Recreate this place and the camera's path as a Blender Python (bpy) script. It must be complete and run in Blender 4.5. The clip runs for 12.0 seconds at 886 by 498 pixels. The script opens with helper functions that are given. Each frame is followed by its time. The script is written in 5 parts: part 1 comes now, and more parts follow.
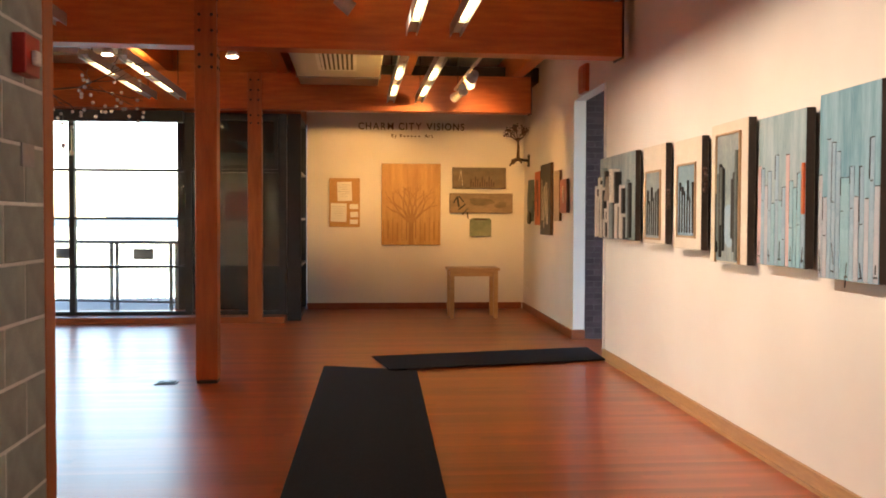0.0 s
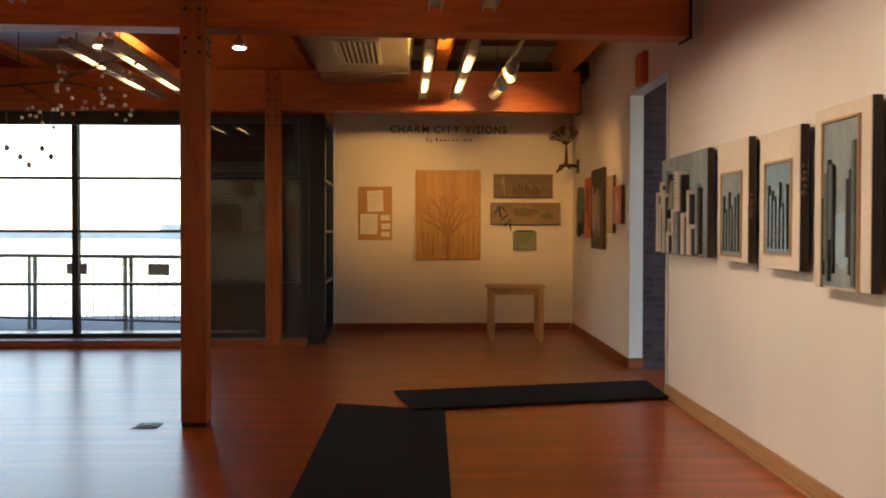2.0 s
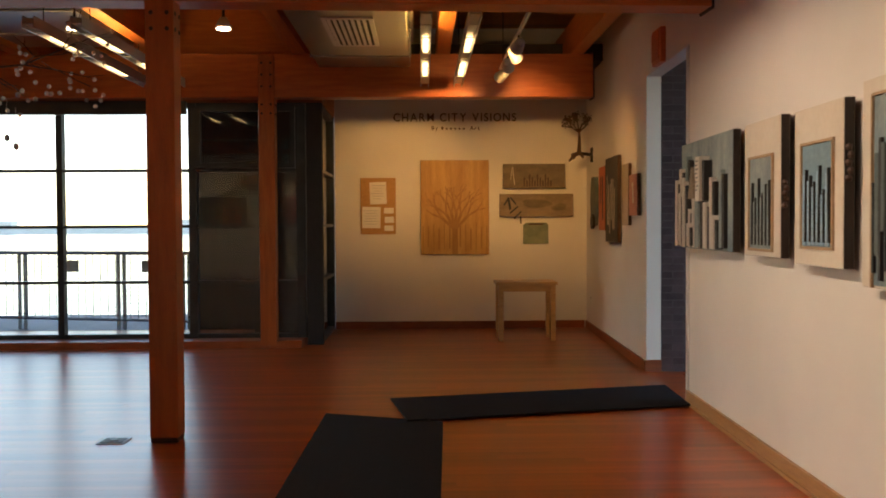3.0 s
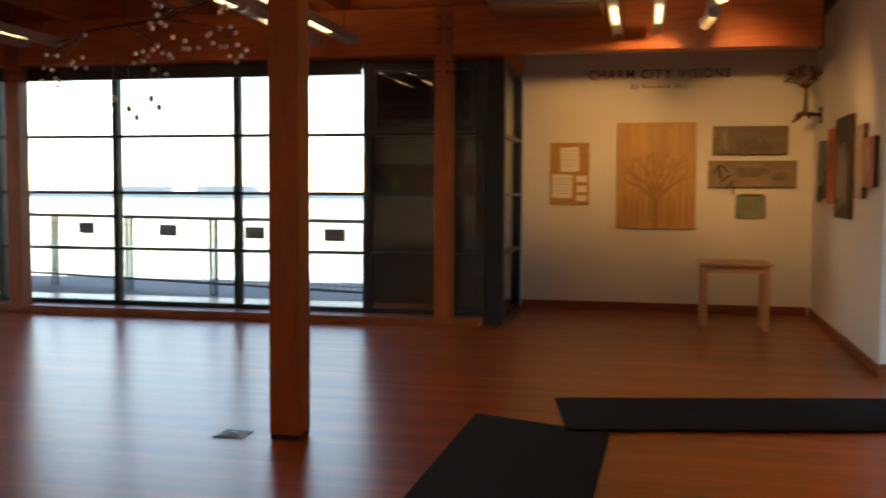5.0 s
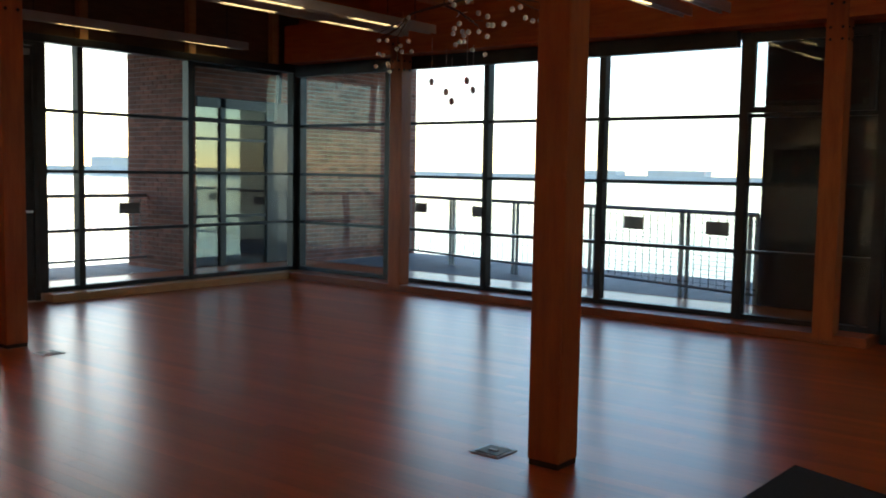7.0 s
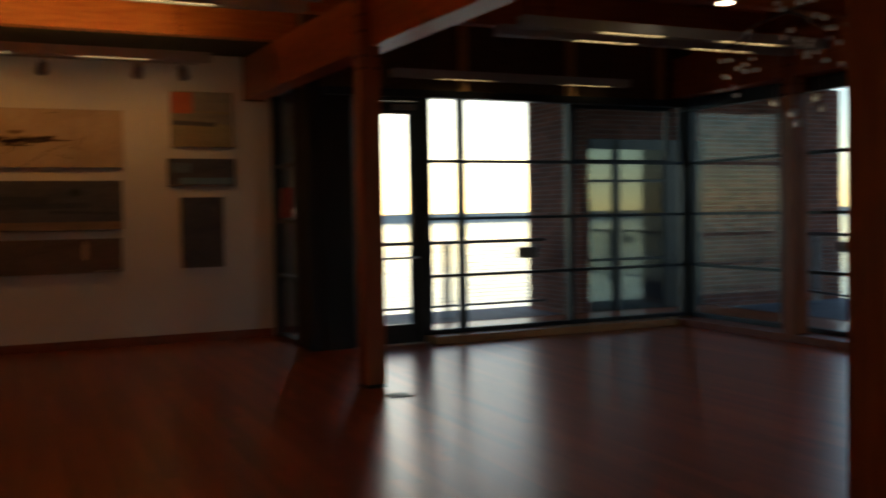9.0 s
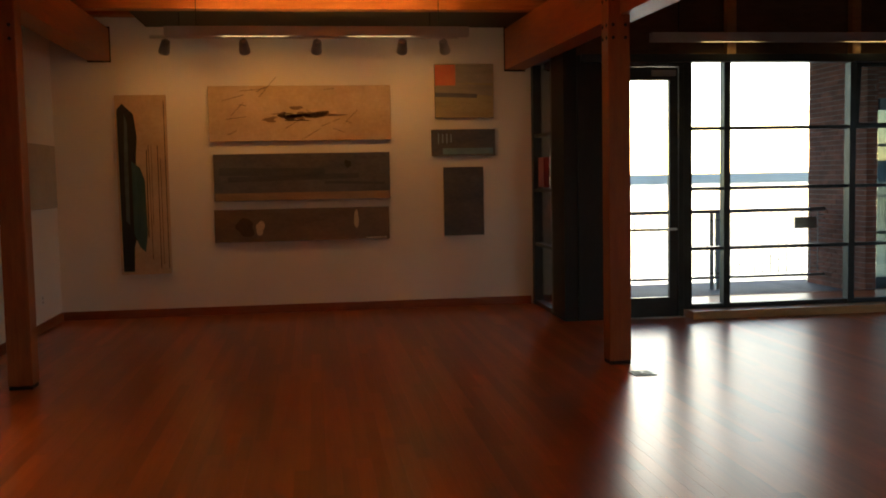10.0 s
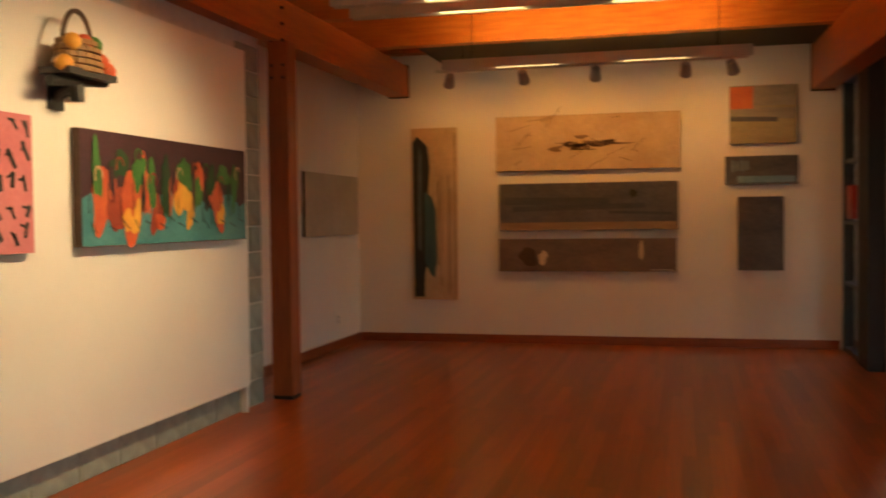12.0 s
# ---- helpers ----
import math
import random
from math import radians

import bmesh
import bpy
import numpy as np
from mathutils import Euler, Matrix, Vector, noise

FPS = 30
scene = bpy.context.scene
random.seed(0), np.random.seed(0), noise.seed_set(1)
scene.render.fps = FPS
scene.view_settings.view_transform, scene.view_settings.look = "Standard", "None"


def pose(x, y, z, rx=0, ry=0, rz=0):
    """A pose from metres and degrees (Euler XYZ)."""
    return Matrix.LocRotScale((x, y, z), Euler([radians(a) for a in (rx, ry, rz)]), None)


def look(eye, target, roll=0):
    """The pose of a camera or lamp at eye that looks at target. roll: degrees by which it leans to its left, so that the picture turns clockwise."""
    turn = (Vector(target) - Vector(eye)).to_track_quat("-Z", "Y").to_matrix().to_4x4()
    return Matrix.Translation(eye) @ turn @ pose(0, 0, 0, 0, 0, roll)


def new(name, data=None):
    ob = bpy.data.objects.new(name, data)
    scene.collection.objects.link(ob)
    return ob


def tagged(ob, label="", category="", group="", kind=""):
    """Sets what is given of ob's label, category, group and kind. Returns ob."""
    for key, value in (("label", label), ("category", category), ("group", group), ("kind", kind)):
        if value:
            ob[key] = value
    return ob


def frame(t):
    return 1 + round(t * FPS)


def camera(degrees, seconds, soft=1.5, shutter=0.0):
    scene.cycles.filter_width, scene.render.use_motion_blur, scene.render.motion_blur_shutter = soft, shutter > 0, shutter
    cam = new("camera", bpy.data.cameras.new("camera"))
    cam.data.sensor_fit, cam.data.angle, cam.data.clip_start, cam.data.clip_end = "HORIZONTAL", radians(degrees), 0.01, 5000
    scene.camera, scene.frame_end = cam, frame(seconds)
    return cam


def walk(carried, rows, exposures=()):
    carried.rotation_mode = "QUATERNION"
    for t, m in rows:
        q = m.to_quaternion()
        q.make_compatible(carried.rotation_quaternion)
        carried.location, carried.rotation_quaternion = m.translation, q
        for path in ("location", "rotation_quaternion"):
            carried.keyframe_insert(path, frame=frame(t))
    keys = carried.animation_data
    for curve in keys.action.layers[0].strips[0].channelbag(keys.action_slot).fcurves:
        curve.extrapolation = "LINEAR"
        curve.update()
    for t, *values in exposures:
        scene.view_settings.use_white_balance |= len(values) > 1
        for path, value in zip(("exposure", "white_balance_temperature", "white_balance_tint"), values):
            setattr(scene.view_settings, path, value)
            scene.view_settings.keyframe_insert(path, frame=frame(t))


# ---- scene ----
cam = camera(49.8, 12.0, soft=1.8, shutter=0.5)
PATH = [
    (0, (-0.374, -1.623, 1.373), (-0.189, 0.368, 1.311), 0.2),
    (0.5, (-0.294, -1.344, 1.356), (-0.123, 0.648, 1.313), 0.5),
    (1, (-0.281, -0.962, 1.353), (-0.116, 1.031, 1.299), -0.0),
    (1.5, (-0.192, -0.623, 1.369), (-0.025, 1.369, 1.315), -0.3),
    (2, (-0.12, -0.311, 1.381), (-0.039, 1.687, 1.343), 0.1),
    (2.5, (-0.026, 0.02, 1.383), (0.036, 2.019, 1.344), 0.1),
    (4.5, (0.253, 1.197, 1.379), (0.034, 3.181, 1.264), -0.8),
    (5, (0.367, 1.423, 1.401), (-0.046, 3.377, 1.281), 0.3),
    (5.5, (0.471, 1.699, 1.413), (-0.166, 3.589, 1.258), -0.2),
    (6, (0.615, 1.924, 1.421), (-0.194, 3.748, 1.284), -0.1),
    (6.5, (0.773, 2.185, 1.43), (-0.32, 3.853, 1.277), 1.5),
    (7, (0.856, 2.519, 1.44), (-0.383, 4.08, 1.278), 1.0),
    (9, (0.974, 3.505, 1.432), (-0.842, 4.34, 1.357), -1.0),
    (9.5, (1.092, 3.696, 1.572), (-0.87, 4.051, 1.424), 0.7),
    (10, (1.04, 3.823, 1.536), (-0.936, 4.088, 1.388), -1.1),
    (10.5, (0.948, 4.091, 1.479), (-1.045, 4.245, 1.425), -1.7),
    (11, (0.904, 4.341, 1.496), (-1.094, 4.267, 1.472), -0.4),
    (11.5, (0.855, 4.563, 1.479), (-1.128, 4.321, 1.396), -0.9),
    (12, (0.774, 4.777, 1.461), (-1.164, 4.287, 1.398), -0.7),
]
walk(cam, [(t, look(e, g, r)) for t, e, g, r in PATH], exposures=[(0.0, 3.5, 6300, 19), (1.5, 2.95, 6400, 18), (2.5, 2.5, 6500, 18), (4.5, 2.6, 6500, 18), (5.0, 2.5, 6450, 17), (5.5, 2.38, 6350, 16), (6.0, 2.25, 6200, 15), (7.0, 2.05, 5900, 12), (8.8, 0.65, 5900, 12), (9.0, 0.65, 6000, 12), (9.5, 1.15, 6200, 13), (10.0, 1.75, 6300, 12), (10.5, 2.0, 6400, 12), (11.0, 2.3, 6600, 12), (12.0, 2.6, 6700, 10)])

# ---- light ----
world = bpy.data.worlds.new("sky")
scene.world = world
world.use_nodes = True
wn = world.node_tree.nodes
sky = wn.new("ShaderNodeTexSky")
sky.sky_type, sky.sun_disc = "NISHITA", False
SUN_EL, SUN_AZ = radians(13), radians(288)   # a veiled evening sun over the western water
sky.sun_elevation, sky.sun_rotation = SUN_EL, SUN_AZ
sky.air_density, sky.dust_density = 1.0, 0.25
wn["Background"].inputs["Strength"].default_value = 0.135
world.node_tree.links.new(sky.outputs[0], wn["Background"].inputs["Color"])
sun = new("sun", bpy.data.lights.new("sun", "SUN"))
sun.data.energy, sun.data.angle, sun.data.color = 0.06, radians(12.0), (1.0, 0.86, 0.66)
to_sun = Vector((math.sin(SUN_AZ) * math.cos(SUN_EL), math.cos(SUN_AZ) * math.cos(SUN_EL), math.sin(SUN_EL)))
sun.matrix_world = look(to_sun * 30, (0, 0, 0))

WARM = (1.0, 0.58, 0.22)
LAMP = 0.22


def spot(eye, target, watts, cone=60, blend=1.0, colour=WARM):
    ob = new("spot_beam", bpy.data.lights.new("spot_beam", "SPOT"))
    ob.data.energy, ob.data.spot_size, ob.data.spot_blend = watts * LAMP, radians(cone), blend
    ob.data.color, ob.data.shadow_soft_size = colour, 0.04
    ob.matrix_world = look(eye, target)
    return ob


# ---- materials ----
def nodes_of(name):
    m = bpy.data.materials.new(name)
    m.use_nodes = True
    nt = m.node_tree
    return m, nt, nt.nodes["Principled BSDF"]


def surface(name, low, high, rough=0.5, metal=0.0, scale=6.0, stretch=(1, 1, 1), fine=60.0, bump=0.15, depth=0.002,
            vary=0.0, island=False, rough_var=0.1, specular=0.5, coat=0.0):
    """Two-scale noise colour between low and high, with relief; vary: brightness change from piece to piece."""
    m, nt, b = nodes_of(name)
    N, L = nt.nodes, nt.links
    tc, mp = N.new("ShaderNodeTexCoord"), N.new("ShaderNodeMapping")
    mp.inputs["Scale"].default_value = stretch
    L.new(tc.outputs["Object"], mp.inputs["Vector"])
    a, f = N.new("ShaderNodeTexNoise"), N.new("ShaderNodeTexNoise")
    a.inputs["Scale"].default_value, a.inputs["Detail"].default_value = scale, 5
    f.inputs["Scale"].default_value, f.inputs["Detail"].default_value = fine, 3
    L.new(mp.outputs[0], a.inputs["Vector"]), L.new(mp.outputs[0], f.inputs["Vector"])
    mixv = N.new("ShaderNodeMath")
    mixv.operation = "MULTIPLY_ADD"
    mixv.inputs[1].default_value = 0.35
    L.new(f.outputs[0], mixv.inputs[0])
    half = N.new("ShaderNodeMath")
    half.operation = "MULTIPLY"
    half.inputs[1].default_value = 0.65
    L.new(a.outputs[0], half.inputs[0]), L.new(half.outputs[0], mixv.inputs[2])
    ramp = N.new("ShaderNodeValToRGB")
    ramp.color_ramp.elements[0].position, ramp.color_ramp.elements[1].position = 0.33, 0.67
    ramp.color_ramp.elements[0].color, ramp.color_ramp.elements[1].color = (*low, 1), (*high, 1)
    L.new(mixv.outputs[0], ramp.inputs[0])
    colour = ramp.outputs[0]
    if vary:
        if island:
            rnd = N.new("ShaderNodeNewGeometry").outputs["Random Per Island"]
        else:
            rnd = N.new("ShaderNodeObjectInfo").outputs["Random"]
        hsv, mr = N.new("ShaderNodeHueSaturation"), N.new("ShaderNodeMapRange")
        mr.inputs["To Min"].default_value, mr.inputs["To Max"].default_value = 1 - vary, 1 + vary
        L.new(rnd, mr.inputs["Value"]), L.new(mr.outputs[0], hsv.inputs["Value"]), L.new(colour, hsv.inputs["Color"])
        colour = hsv.outputs[0]
    L.new(colour, b.inputs["Base Color"])
    rr = N.new("ShaderNodeMapRange")
    rr.inputs["To Min"].default_value, rr.inputs["To Max"].default_value = max(0.02, rough - rough_var), min(1, rough + rough_var)
    L.new(a.outputs[0], rr.inputs["Value"]), L.new(rr.outputs[0], b.inputs["Roughness"])
    b.inputs["Metallic"].default_value = metal
    b.inputs["Specular IOR Level"].default_value = specular
    b.inputs["Coat Weight"].default_value = coat
    b.inputs["Coat Roughness"].default_value = 0.15
    if bump:
        bp = N.new("ShaderNodeBump")
        bp.inputs["Strength"].default_value, bp.inputs["Distance"].default_value = bump, depth
        L.new(mixv.outputs[0], bp.inputs["Height"]), L.new(bp.outputs[0], b.inputs["Normal"])
    return m


def glow(name, colour, strength):
    m, nt, b = nodes_of(name)
    b.inputs["Base Color"].default_value = (0.8, 0.8, 0.8, 1)
    b.inputs["Emission Color"].default_value, b.inputs["Emission Strength"].default_value = (*colour, 1), strength
    return m


def clear_glass(name, tint=(0.95, 0.98, 0.98)):
    m, nt, b = nodes_of(name)
    N, L = nt.nodes, nt.links
    N.remove(b)
    tr, gl, mx, lw = N.new("ShaderNodeBsdfTransparent"), N.new("ShaderNodeBsdfGlossy"), N.new("ShaderNodeMixShader"), N.new("ShaderNodeLayerWeight")
    tr.inputs["Color"].default_value = (*tint, 1)
    gl.inputs["Roughness"].default_value = 0.0
    pw, ma = N.new("ShaderNodeMath"), N.new("ShaderNodeMath")
    pw.operation, ma.operation = "POWER", "MULTIPLY_ADD"
    pw.inputs[1].default_value, ma.inputs[1].default_value, ma.inputs[2].default_value = 5.0, 0.94, 0.029
    L.new(lw.outputs["Facing"], pw.inputs[0]), L.new(pw.outputs[0], ma.inputs[0]), L.new(ma.outputs[0], mx.inputs[0])
    lw.inputs["Blend"].default_value = 0.5
    L.new(tr.outputs[0], mx.inputs[1]), L.new(gl.outputs[0], mx.inputs[2])
    L.new(mx.outputs[0], N["Material Output"].inputs["Surface"])
    return m


M_WALL = surface("white_wall_paint", (0.72, 0.69, 0.66), (0.80, 0.78, 0.75), 0.6, scale=1.2, fine=180, bump=0.08, depth=0.001)
M_TIMBER = surface("fir_timber", (0.33, 0.072, 0.013), (0.50, 0.14, 0.028), 0.45, scale=3.0, stretch=(1, 9, 9), fine=40, bump=0.2)
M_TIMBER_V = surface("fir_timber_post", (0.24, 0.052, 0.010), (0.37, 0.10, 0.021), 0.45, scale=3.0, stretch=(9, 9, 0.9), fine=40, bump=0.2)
M_TIMBER_N = surface("fir_timber_purlin", (0.35, 0.085, 0.015), (0.52, 0.165, 0.032), 0.5, scale=3.0, stretch=(9, 0.9, 9), fine=40, bump=0.2)
M_DECKING = surface("ceiling_boards", (0.34, 0.09, 0.016), (0.50, 0.16, 0.032), 0.55, scale=2.0, stretch=(12, 1, 1), fine=30, bump=0.25, vary=0.25, island=True)
M_FLOOR = surface("oiled_strip_floor", (0.26, 0.048, 0.0066), (0.41, 0.092, 0.0125), 0.286, scale=1.3, stretch=(0.25, 5, 1), fine=9, bump=0.0, vary=0.24, island=True, rough_var=0.008, specular=0.62)
M_FLOOR_ONE = surface("oiled_floor_strip", (0.26, 0.048, 0.0066), (0.41, 0.092, 0.0125), 0.286, scale=1.3, stretch=(0.25, 5, 1), fine=9, bump=0.0, vary=0.24, rough_var=0.008, specular=0.62)
M_SUBFLOOR = surface("floor_joint", (0.13, 0.026, 0.006), (0.17, 0.036, 0.008), 0.6)
M_BASE_RED = surface("cherry_baseboard", (0.19, 0.045, 0.015), (0.30, 0.085, 0.028), 0.4, stretch=(1, 1, 8), fine=30)
M_BASE_OAK = surface("oak_baseboard", (0.36, 0.19, 0.075), (0.50, 0.29, 0.12), 0.4, stretch=(8, 1, 8), fine=30)
M_OAK = surface("pale_maple", (0.45, 0.27, 0.11), (0.60, 0.38, 0.17), 0.4, stretch=(1, 1, 6), fine=30)
M_FRAME = surface("dark_aluminium_frame", (0.022, 0.028, 0.034), (0.04, 0.048, 0.056), 0.35, metal=0.4, fine=120, bump=0.04)
M_STEEL_DARK = surface("black_steel", (0.015, 0.014, 0.014), (0.035, 0.032, 0.03), 0.5, metal=0.6)
M_GLASS = clear_glass("window_glass")
M_BLOCK = surface("grey_concrete_block", (0.20, 0.225, 0.205), (0.33, 0.365, 0.335), 0.9, scale=9, fine=220, bump=0.6, depth=0.004, vary=0.12)
M_MORTAR = surface("pale_mortar", (0.58, 0.58, 0.55), (0.70, 0.70, 0.66), 0.95, scale=20, fine=200, bump=0.4)
M_MORTAR_BRICK = surface("grey_brick_mortar", (0.26, 0.23, 0.21), (0.36, 0.32, 0.30), 0.95, scale=20, fine=200, bump=0.4)
# mortar copy, its colour darkened for the shade of the passage
M_MORTAR_SHADE = surface("shaded_mortar", (0.07, 0.055, 0.06), (0.11, 0.09, 0.095), 0.95, scale=20, fine=200, bump=0.4)
M_BRICK = surface("red_brick", (0.15, 0.052, 0.034), (0.30, 0.115, 0.075), 0.9, scale=7, fine=120, bump=0.5, depth=0.004, vary=0.3, island=True)
# brick copy with the passage's shade put into its colour
M_BRICK_SHADE = surface("shaded_dark_brick", (0.045, 0.030, 0.036), (0.085, 0.058, 0.068), 0.9, scale=7, fine=120, bump=0.5, depth=0.004, vary=0.2, island=True)
M_CLAD = surface("dark_cladding", (0.012, 0.013, 0.016), (0.024, 0.025, 0.03), 0.7, stretch=(1, 1, 0.3))
M_RUG = surface("charcoal_carpet", (0.011, 0.011, 0.013), (0.022, 0.021, 0.026), 0.95, scale=60, fine=500, bump=0.5, specular=0.1)
M_RED = surface("red_enamel", (0.34, 0.018, 0.012), (0.44, 0.03, 0.02), 0.35)
M_ORANGE = surface("orange_red_enamel", (0.50, 0.10, 0.03), (0.60, 0.15, 0.05), 0.4)
M_WHITE = surface("white_enamel", (0.70, 0.70, 0.70), (0.82, 0.82, 0.82), 0.35, fine=90, bump=0.03)
M_GREY = surface("grey_enamel", (0.22, 0.22, 0.23), (0.33, 0.33, 0.34), 0.4, bump=0.04)
M_CHROME = surface("brushed_steel", (0.56, 0.55, 0.53), (0.62, 0.61, 0.58), 0.33, metal=1.0, stretch=(1, 8, 1), bump=0.0, rough_var=0.04)
M_SILVER = surface("silver_enamel", (0.38, 0.38, 0.38), (0.46, 0.46, 0.46), 0.35, metal=0.3, bump=0.02)
M_RAIL = surface("galvanised_rail", (0.16, 0.19, 0.23), (0.26, 0.29, 0.33), 0.45, metal=0.5)
M_POST = surface("pale_galvanised_post", (0.30, 0.37, 0.42), (0.42, 0.49, 0.54), 0.45, metal=0.3)
M_MESH = surface("rail_mesh_wire", (0.22, 0.24, 0.25), (0.34, 0.36, 0.37), 0.5, metal=0.5)
M_DECK = surface("weathered_deck", (0.10, 0.11, 0.13), (0.20, 0.21, 0.23), 0.75, stretch=(1, 12, 1), vary=0.15, island=True)
M_PAPER = surface("paper", (0.74, 0.72, 0.68), (0.82, 0.80, 0.76), 0.8, fine=90, bump=0.03)
M_INK = surface("brown_lettering", (0.12, 0.065, 0.03), (0.17, 0.095, 0.045), 0.6)
M_BLACK = surface("black_paint", (0.010, 0.010, 0.011), (0.025, 0.024, 0.024), 0.55, fine=90)
M_SOFFIT = surface("dark_soffit", (0.04, 0.035, 0.03), (0.07, 0.06, 0.055), 0.8)
M_LINING = surface("brown_lining_board", (0.085, 0.045, 0.024), (0.15, 0.085, 0.045), 0.7, stretch=(1, 1, 4))
M_TUBE = glow("fluorescent_tube", (1.0, 0.68, 0.26), 1.1)
M_TUBE_FILL = glow("cool_fill_tube", (0.92, 0.96, 1.0), 2.6)
M_UPTUBE = glow("upward_fluorescent_tube", (1.0, 0.62, 0.14), 15.0)
M_BULB = glow("halogen_bulb", (1.0, 0.78, 0.45), 6.0)


# ---- builders ----
def add_box(bm, lo, hi, turn=None):
    vs = [bm.verts.new((x, y, z)) for x in (lo[0], hi[0]) for y in (lo[1], hi[1]) for z in (lo[2], hi[2])]
    if turn:
        for v in vs:
            v.co = turn @ v.co
    for q in ((0, 1, 3, 2), (4, 6, 7, 5), (0, 4, 5, 1), (2, 3, 7, 6), (0, 2, 6, 4), (1, 5, 7, 3)):
        bm.faces.new([vs[i] for i in q])
    return vs


def add_tube(bm, a, b, r0, r1=None, n=8, caps=True):
    r1 = r0 if r1 is None else r1
    a, b = Vector(a), Vector(b)
    q = (b - a).to_track_quat("Z", "Y")
    rings = []
    for p, r in ((a, r0), (b, r1)):
        rings.append([bm.verts.new(p + q @ Vector((r * math.cos(2 * math.pi * k / n), r * math.sin(2 * math.pi * k / n), 0))) for k in range(n)])
    for k in range(n):
        bm.faces.new((rings[0][k], rings[0][(k + 1) % n], rings[1][(k + 1) % n], rings[1][k]))
    if caps:
        bm.faces.new(rings[0][::-1]), bm.faces.new(rings[1])


def add_ball(bm, c, r, n=8, squash=1.0):
    bmesh.ops.create_uvsphere(bm, u_segments=n, v_segments=max(4, n // 2 + 1), radius=r, matrix=Matrix.Translation(c) @ Matrix.Diagonal((1, 1, squash, 1)))


def part(name, bm, material, parent=None, label="", bevel=0.0, smooth=False):
    me = bpy.data.meshes.new(name)
    if bevel:
        bmesh.ops.bevel(bm, geom=bm.edges[:], offset=bevel, segments=2, affect="EDGES", profile=0.6)
    bmesh.ops.recalc_face_normals(bm, faces=bm.faces[:])
    bm.to_mesh(me)
    bm.free()
    me.materials.append(material)
    if smooth:
        me.shade_smooth()
    ob = new(name, me)
    if parent:
        ob.parent = parent
    if label:
        ob["label"] = label
    return ob


def block(name, lo, hi, material, parent=None, label="", bevel=0.0):
    bm = bmesh.new()
    add_box(bm, lo, hi)
    return part(name, bm, material, parent, label, bevel)


def boxes(name, pairs, material, parent=None, label="", bevel=0.0):
    bm = bmesh.new()
    for lo, hi in pairs:
        add_box(bm, lo, hi)
    return part(name, bm, material, parent, label, bevel)


def thing(name, at, label, category, group="", kind=""):
    ob = new(name)
    ob.location = at
    ob.empty_display_size = 0.1
    return tagged(ob, label, category, group, kind)


def setting(ob, label, category):
    return tagged(ob, label, category, kind="structure")


def shared(name, mesh, parent, at, rot=(0, 0, 0)):
    ob = new(name, mesh)
    ob.parent = parent
    ob.location, ob.rotation_euler = at, rot
    return ob


def mesh_box(name, size, material, bevel=0.0):
    """A mesh box centred on its origin."""
    bm = bmesh.new()
    h = [s / 2 for s in size]
    add_box(bm, [-v for v in h], h)
    if bevel:
        bmesh.ops.bevel(bm, geom=bm.edges[:], offset=bevel, segments=1, affect="EDGES")
    bmesh.ops.recalc_face_normals(bm, faces=bm.faces[:])
    me = bpy.data.meshes.new(name)
    bm.to_mesh(me)
    bm.free()
    me.materials.append(material)
    return me


# ---- plan ----
EAST, NORTH = 2.28, 12.96             # floor edge by the east wall, north wall
EAST_POSE = pose(1.888, 0, 0, 0, 0, -1.53)   # the east wall stands slightly out of square
GLASS_N, GLASS_W = 11.394, -8.726    # window walls
WEST = -10.22                        # alcove wall
SOUTH_AL = 0.95                      # alcove's south wall
CEIL = 3.95
BEAM_Z0, BEAM_Z1 = 2.80, 3.28
# ---- structure ----
sub = setting(boxes("floor", [((-10.4, -5.2, -0.25), (2.5, 13.1, -0.0025))], M_SUBFLOOR), "reddish brown polished strip wood floor", "floor")
setting(block("ceiling", (-10.6, -5.2, CEIL + 0.03), (2.5, 13.3, CEIL + 0.2), M_TIMBER), "orange stained timber ceiling above exposed beams", "ceiling")
bm = bmesh.new()
y = -5.2
while y < 13.2:
    add_box(bm, (-10.5, y, CEIL), (2.4, y + 0.136, CEIL + 0.028))
    y += 0.14
tagged(part("ceiling_boards", bm, M_DECKING), "orange stained wooden ceiling boards", "ceiling", kind="structure")

# east wall with the passage, in its own slightly turned frame
OY0, OY1, OZ = 7.64, 9.16, 2.735
JAMB = 0.135                         # depth of the doorway's white jamb


def east(ob):
    ob.matrix_world = EAST_POSE
    return ob


setting(east(boxes("wall_east", [((0, -5.4, 0), (JAMB, OY0, CEIL)), ((0, OY1, 0), (JAMB, 13.2, CEIL)), ((0, OY0, OZ), (JAMB, OY1, CEIL))], M_WALL)), "white painted gallery wall with a doorway", "wall")
setting(block("wall_north", (-1.09, NORTH, 0), (EAST, NORTH + 0.25, CEIL), M_WALL), "white painted gallery wall under spotlights", "wall")
setting(block("wall_west", (WEST - 0.25, SOUTH_AL - 0.2, 0), (WEST, 6.46, CEIL), M_WALL), "white painted alcove wall hung with paintings", "wall")
setting(block("wall_alcove_south", (WEST, SOUTH_AL - 0.2, 0), (-6.45, SOUTH_AL, CEIL), M_WALL), "white painted alcove side wall", "wall")
setting(block("wall_back", (-1.8, -5.4, 0), (EAST, -5.2, CEIL), M_WALL), "white painted wall behind the entrance", "wall")
setting(boxes("wall_south", [((-6.32, 1.2, 0), (-1.75, 1.47, CEIL))], M_MORTAR), "concrete block partition wall", "wall")
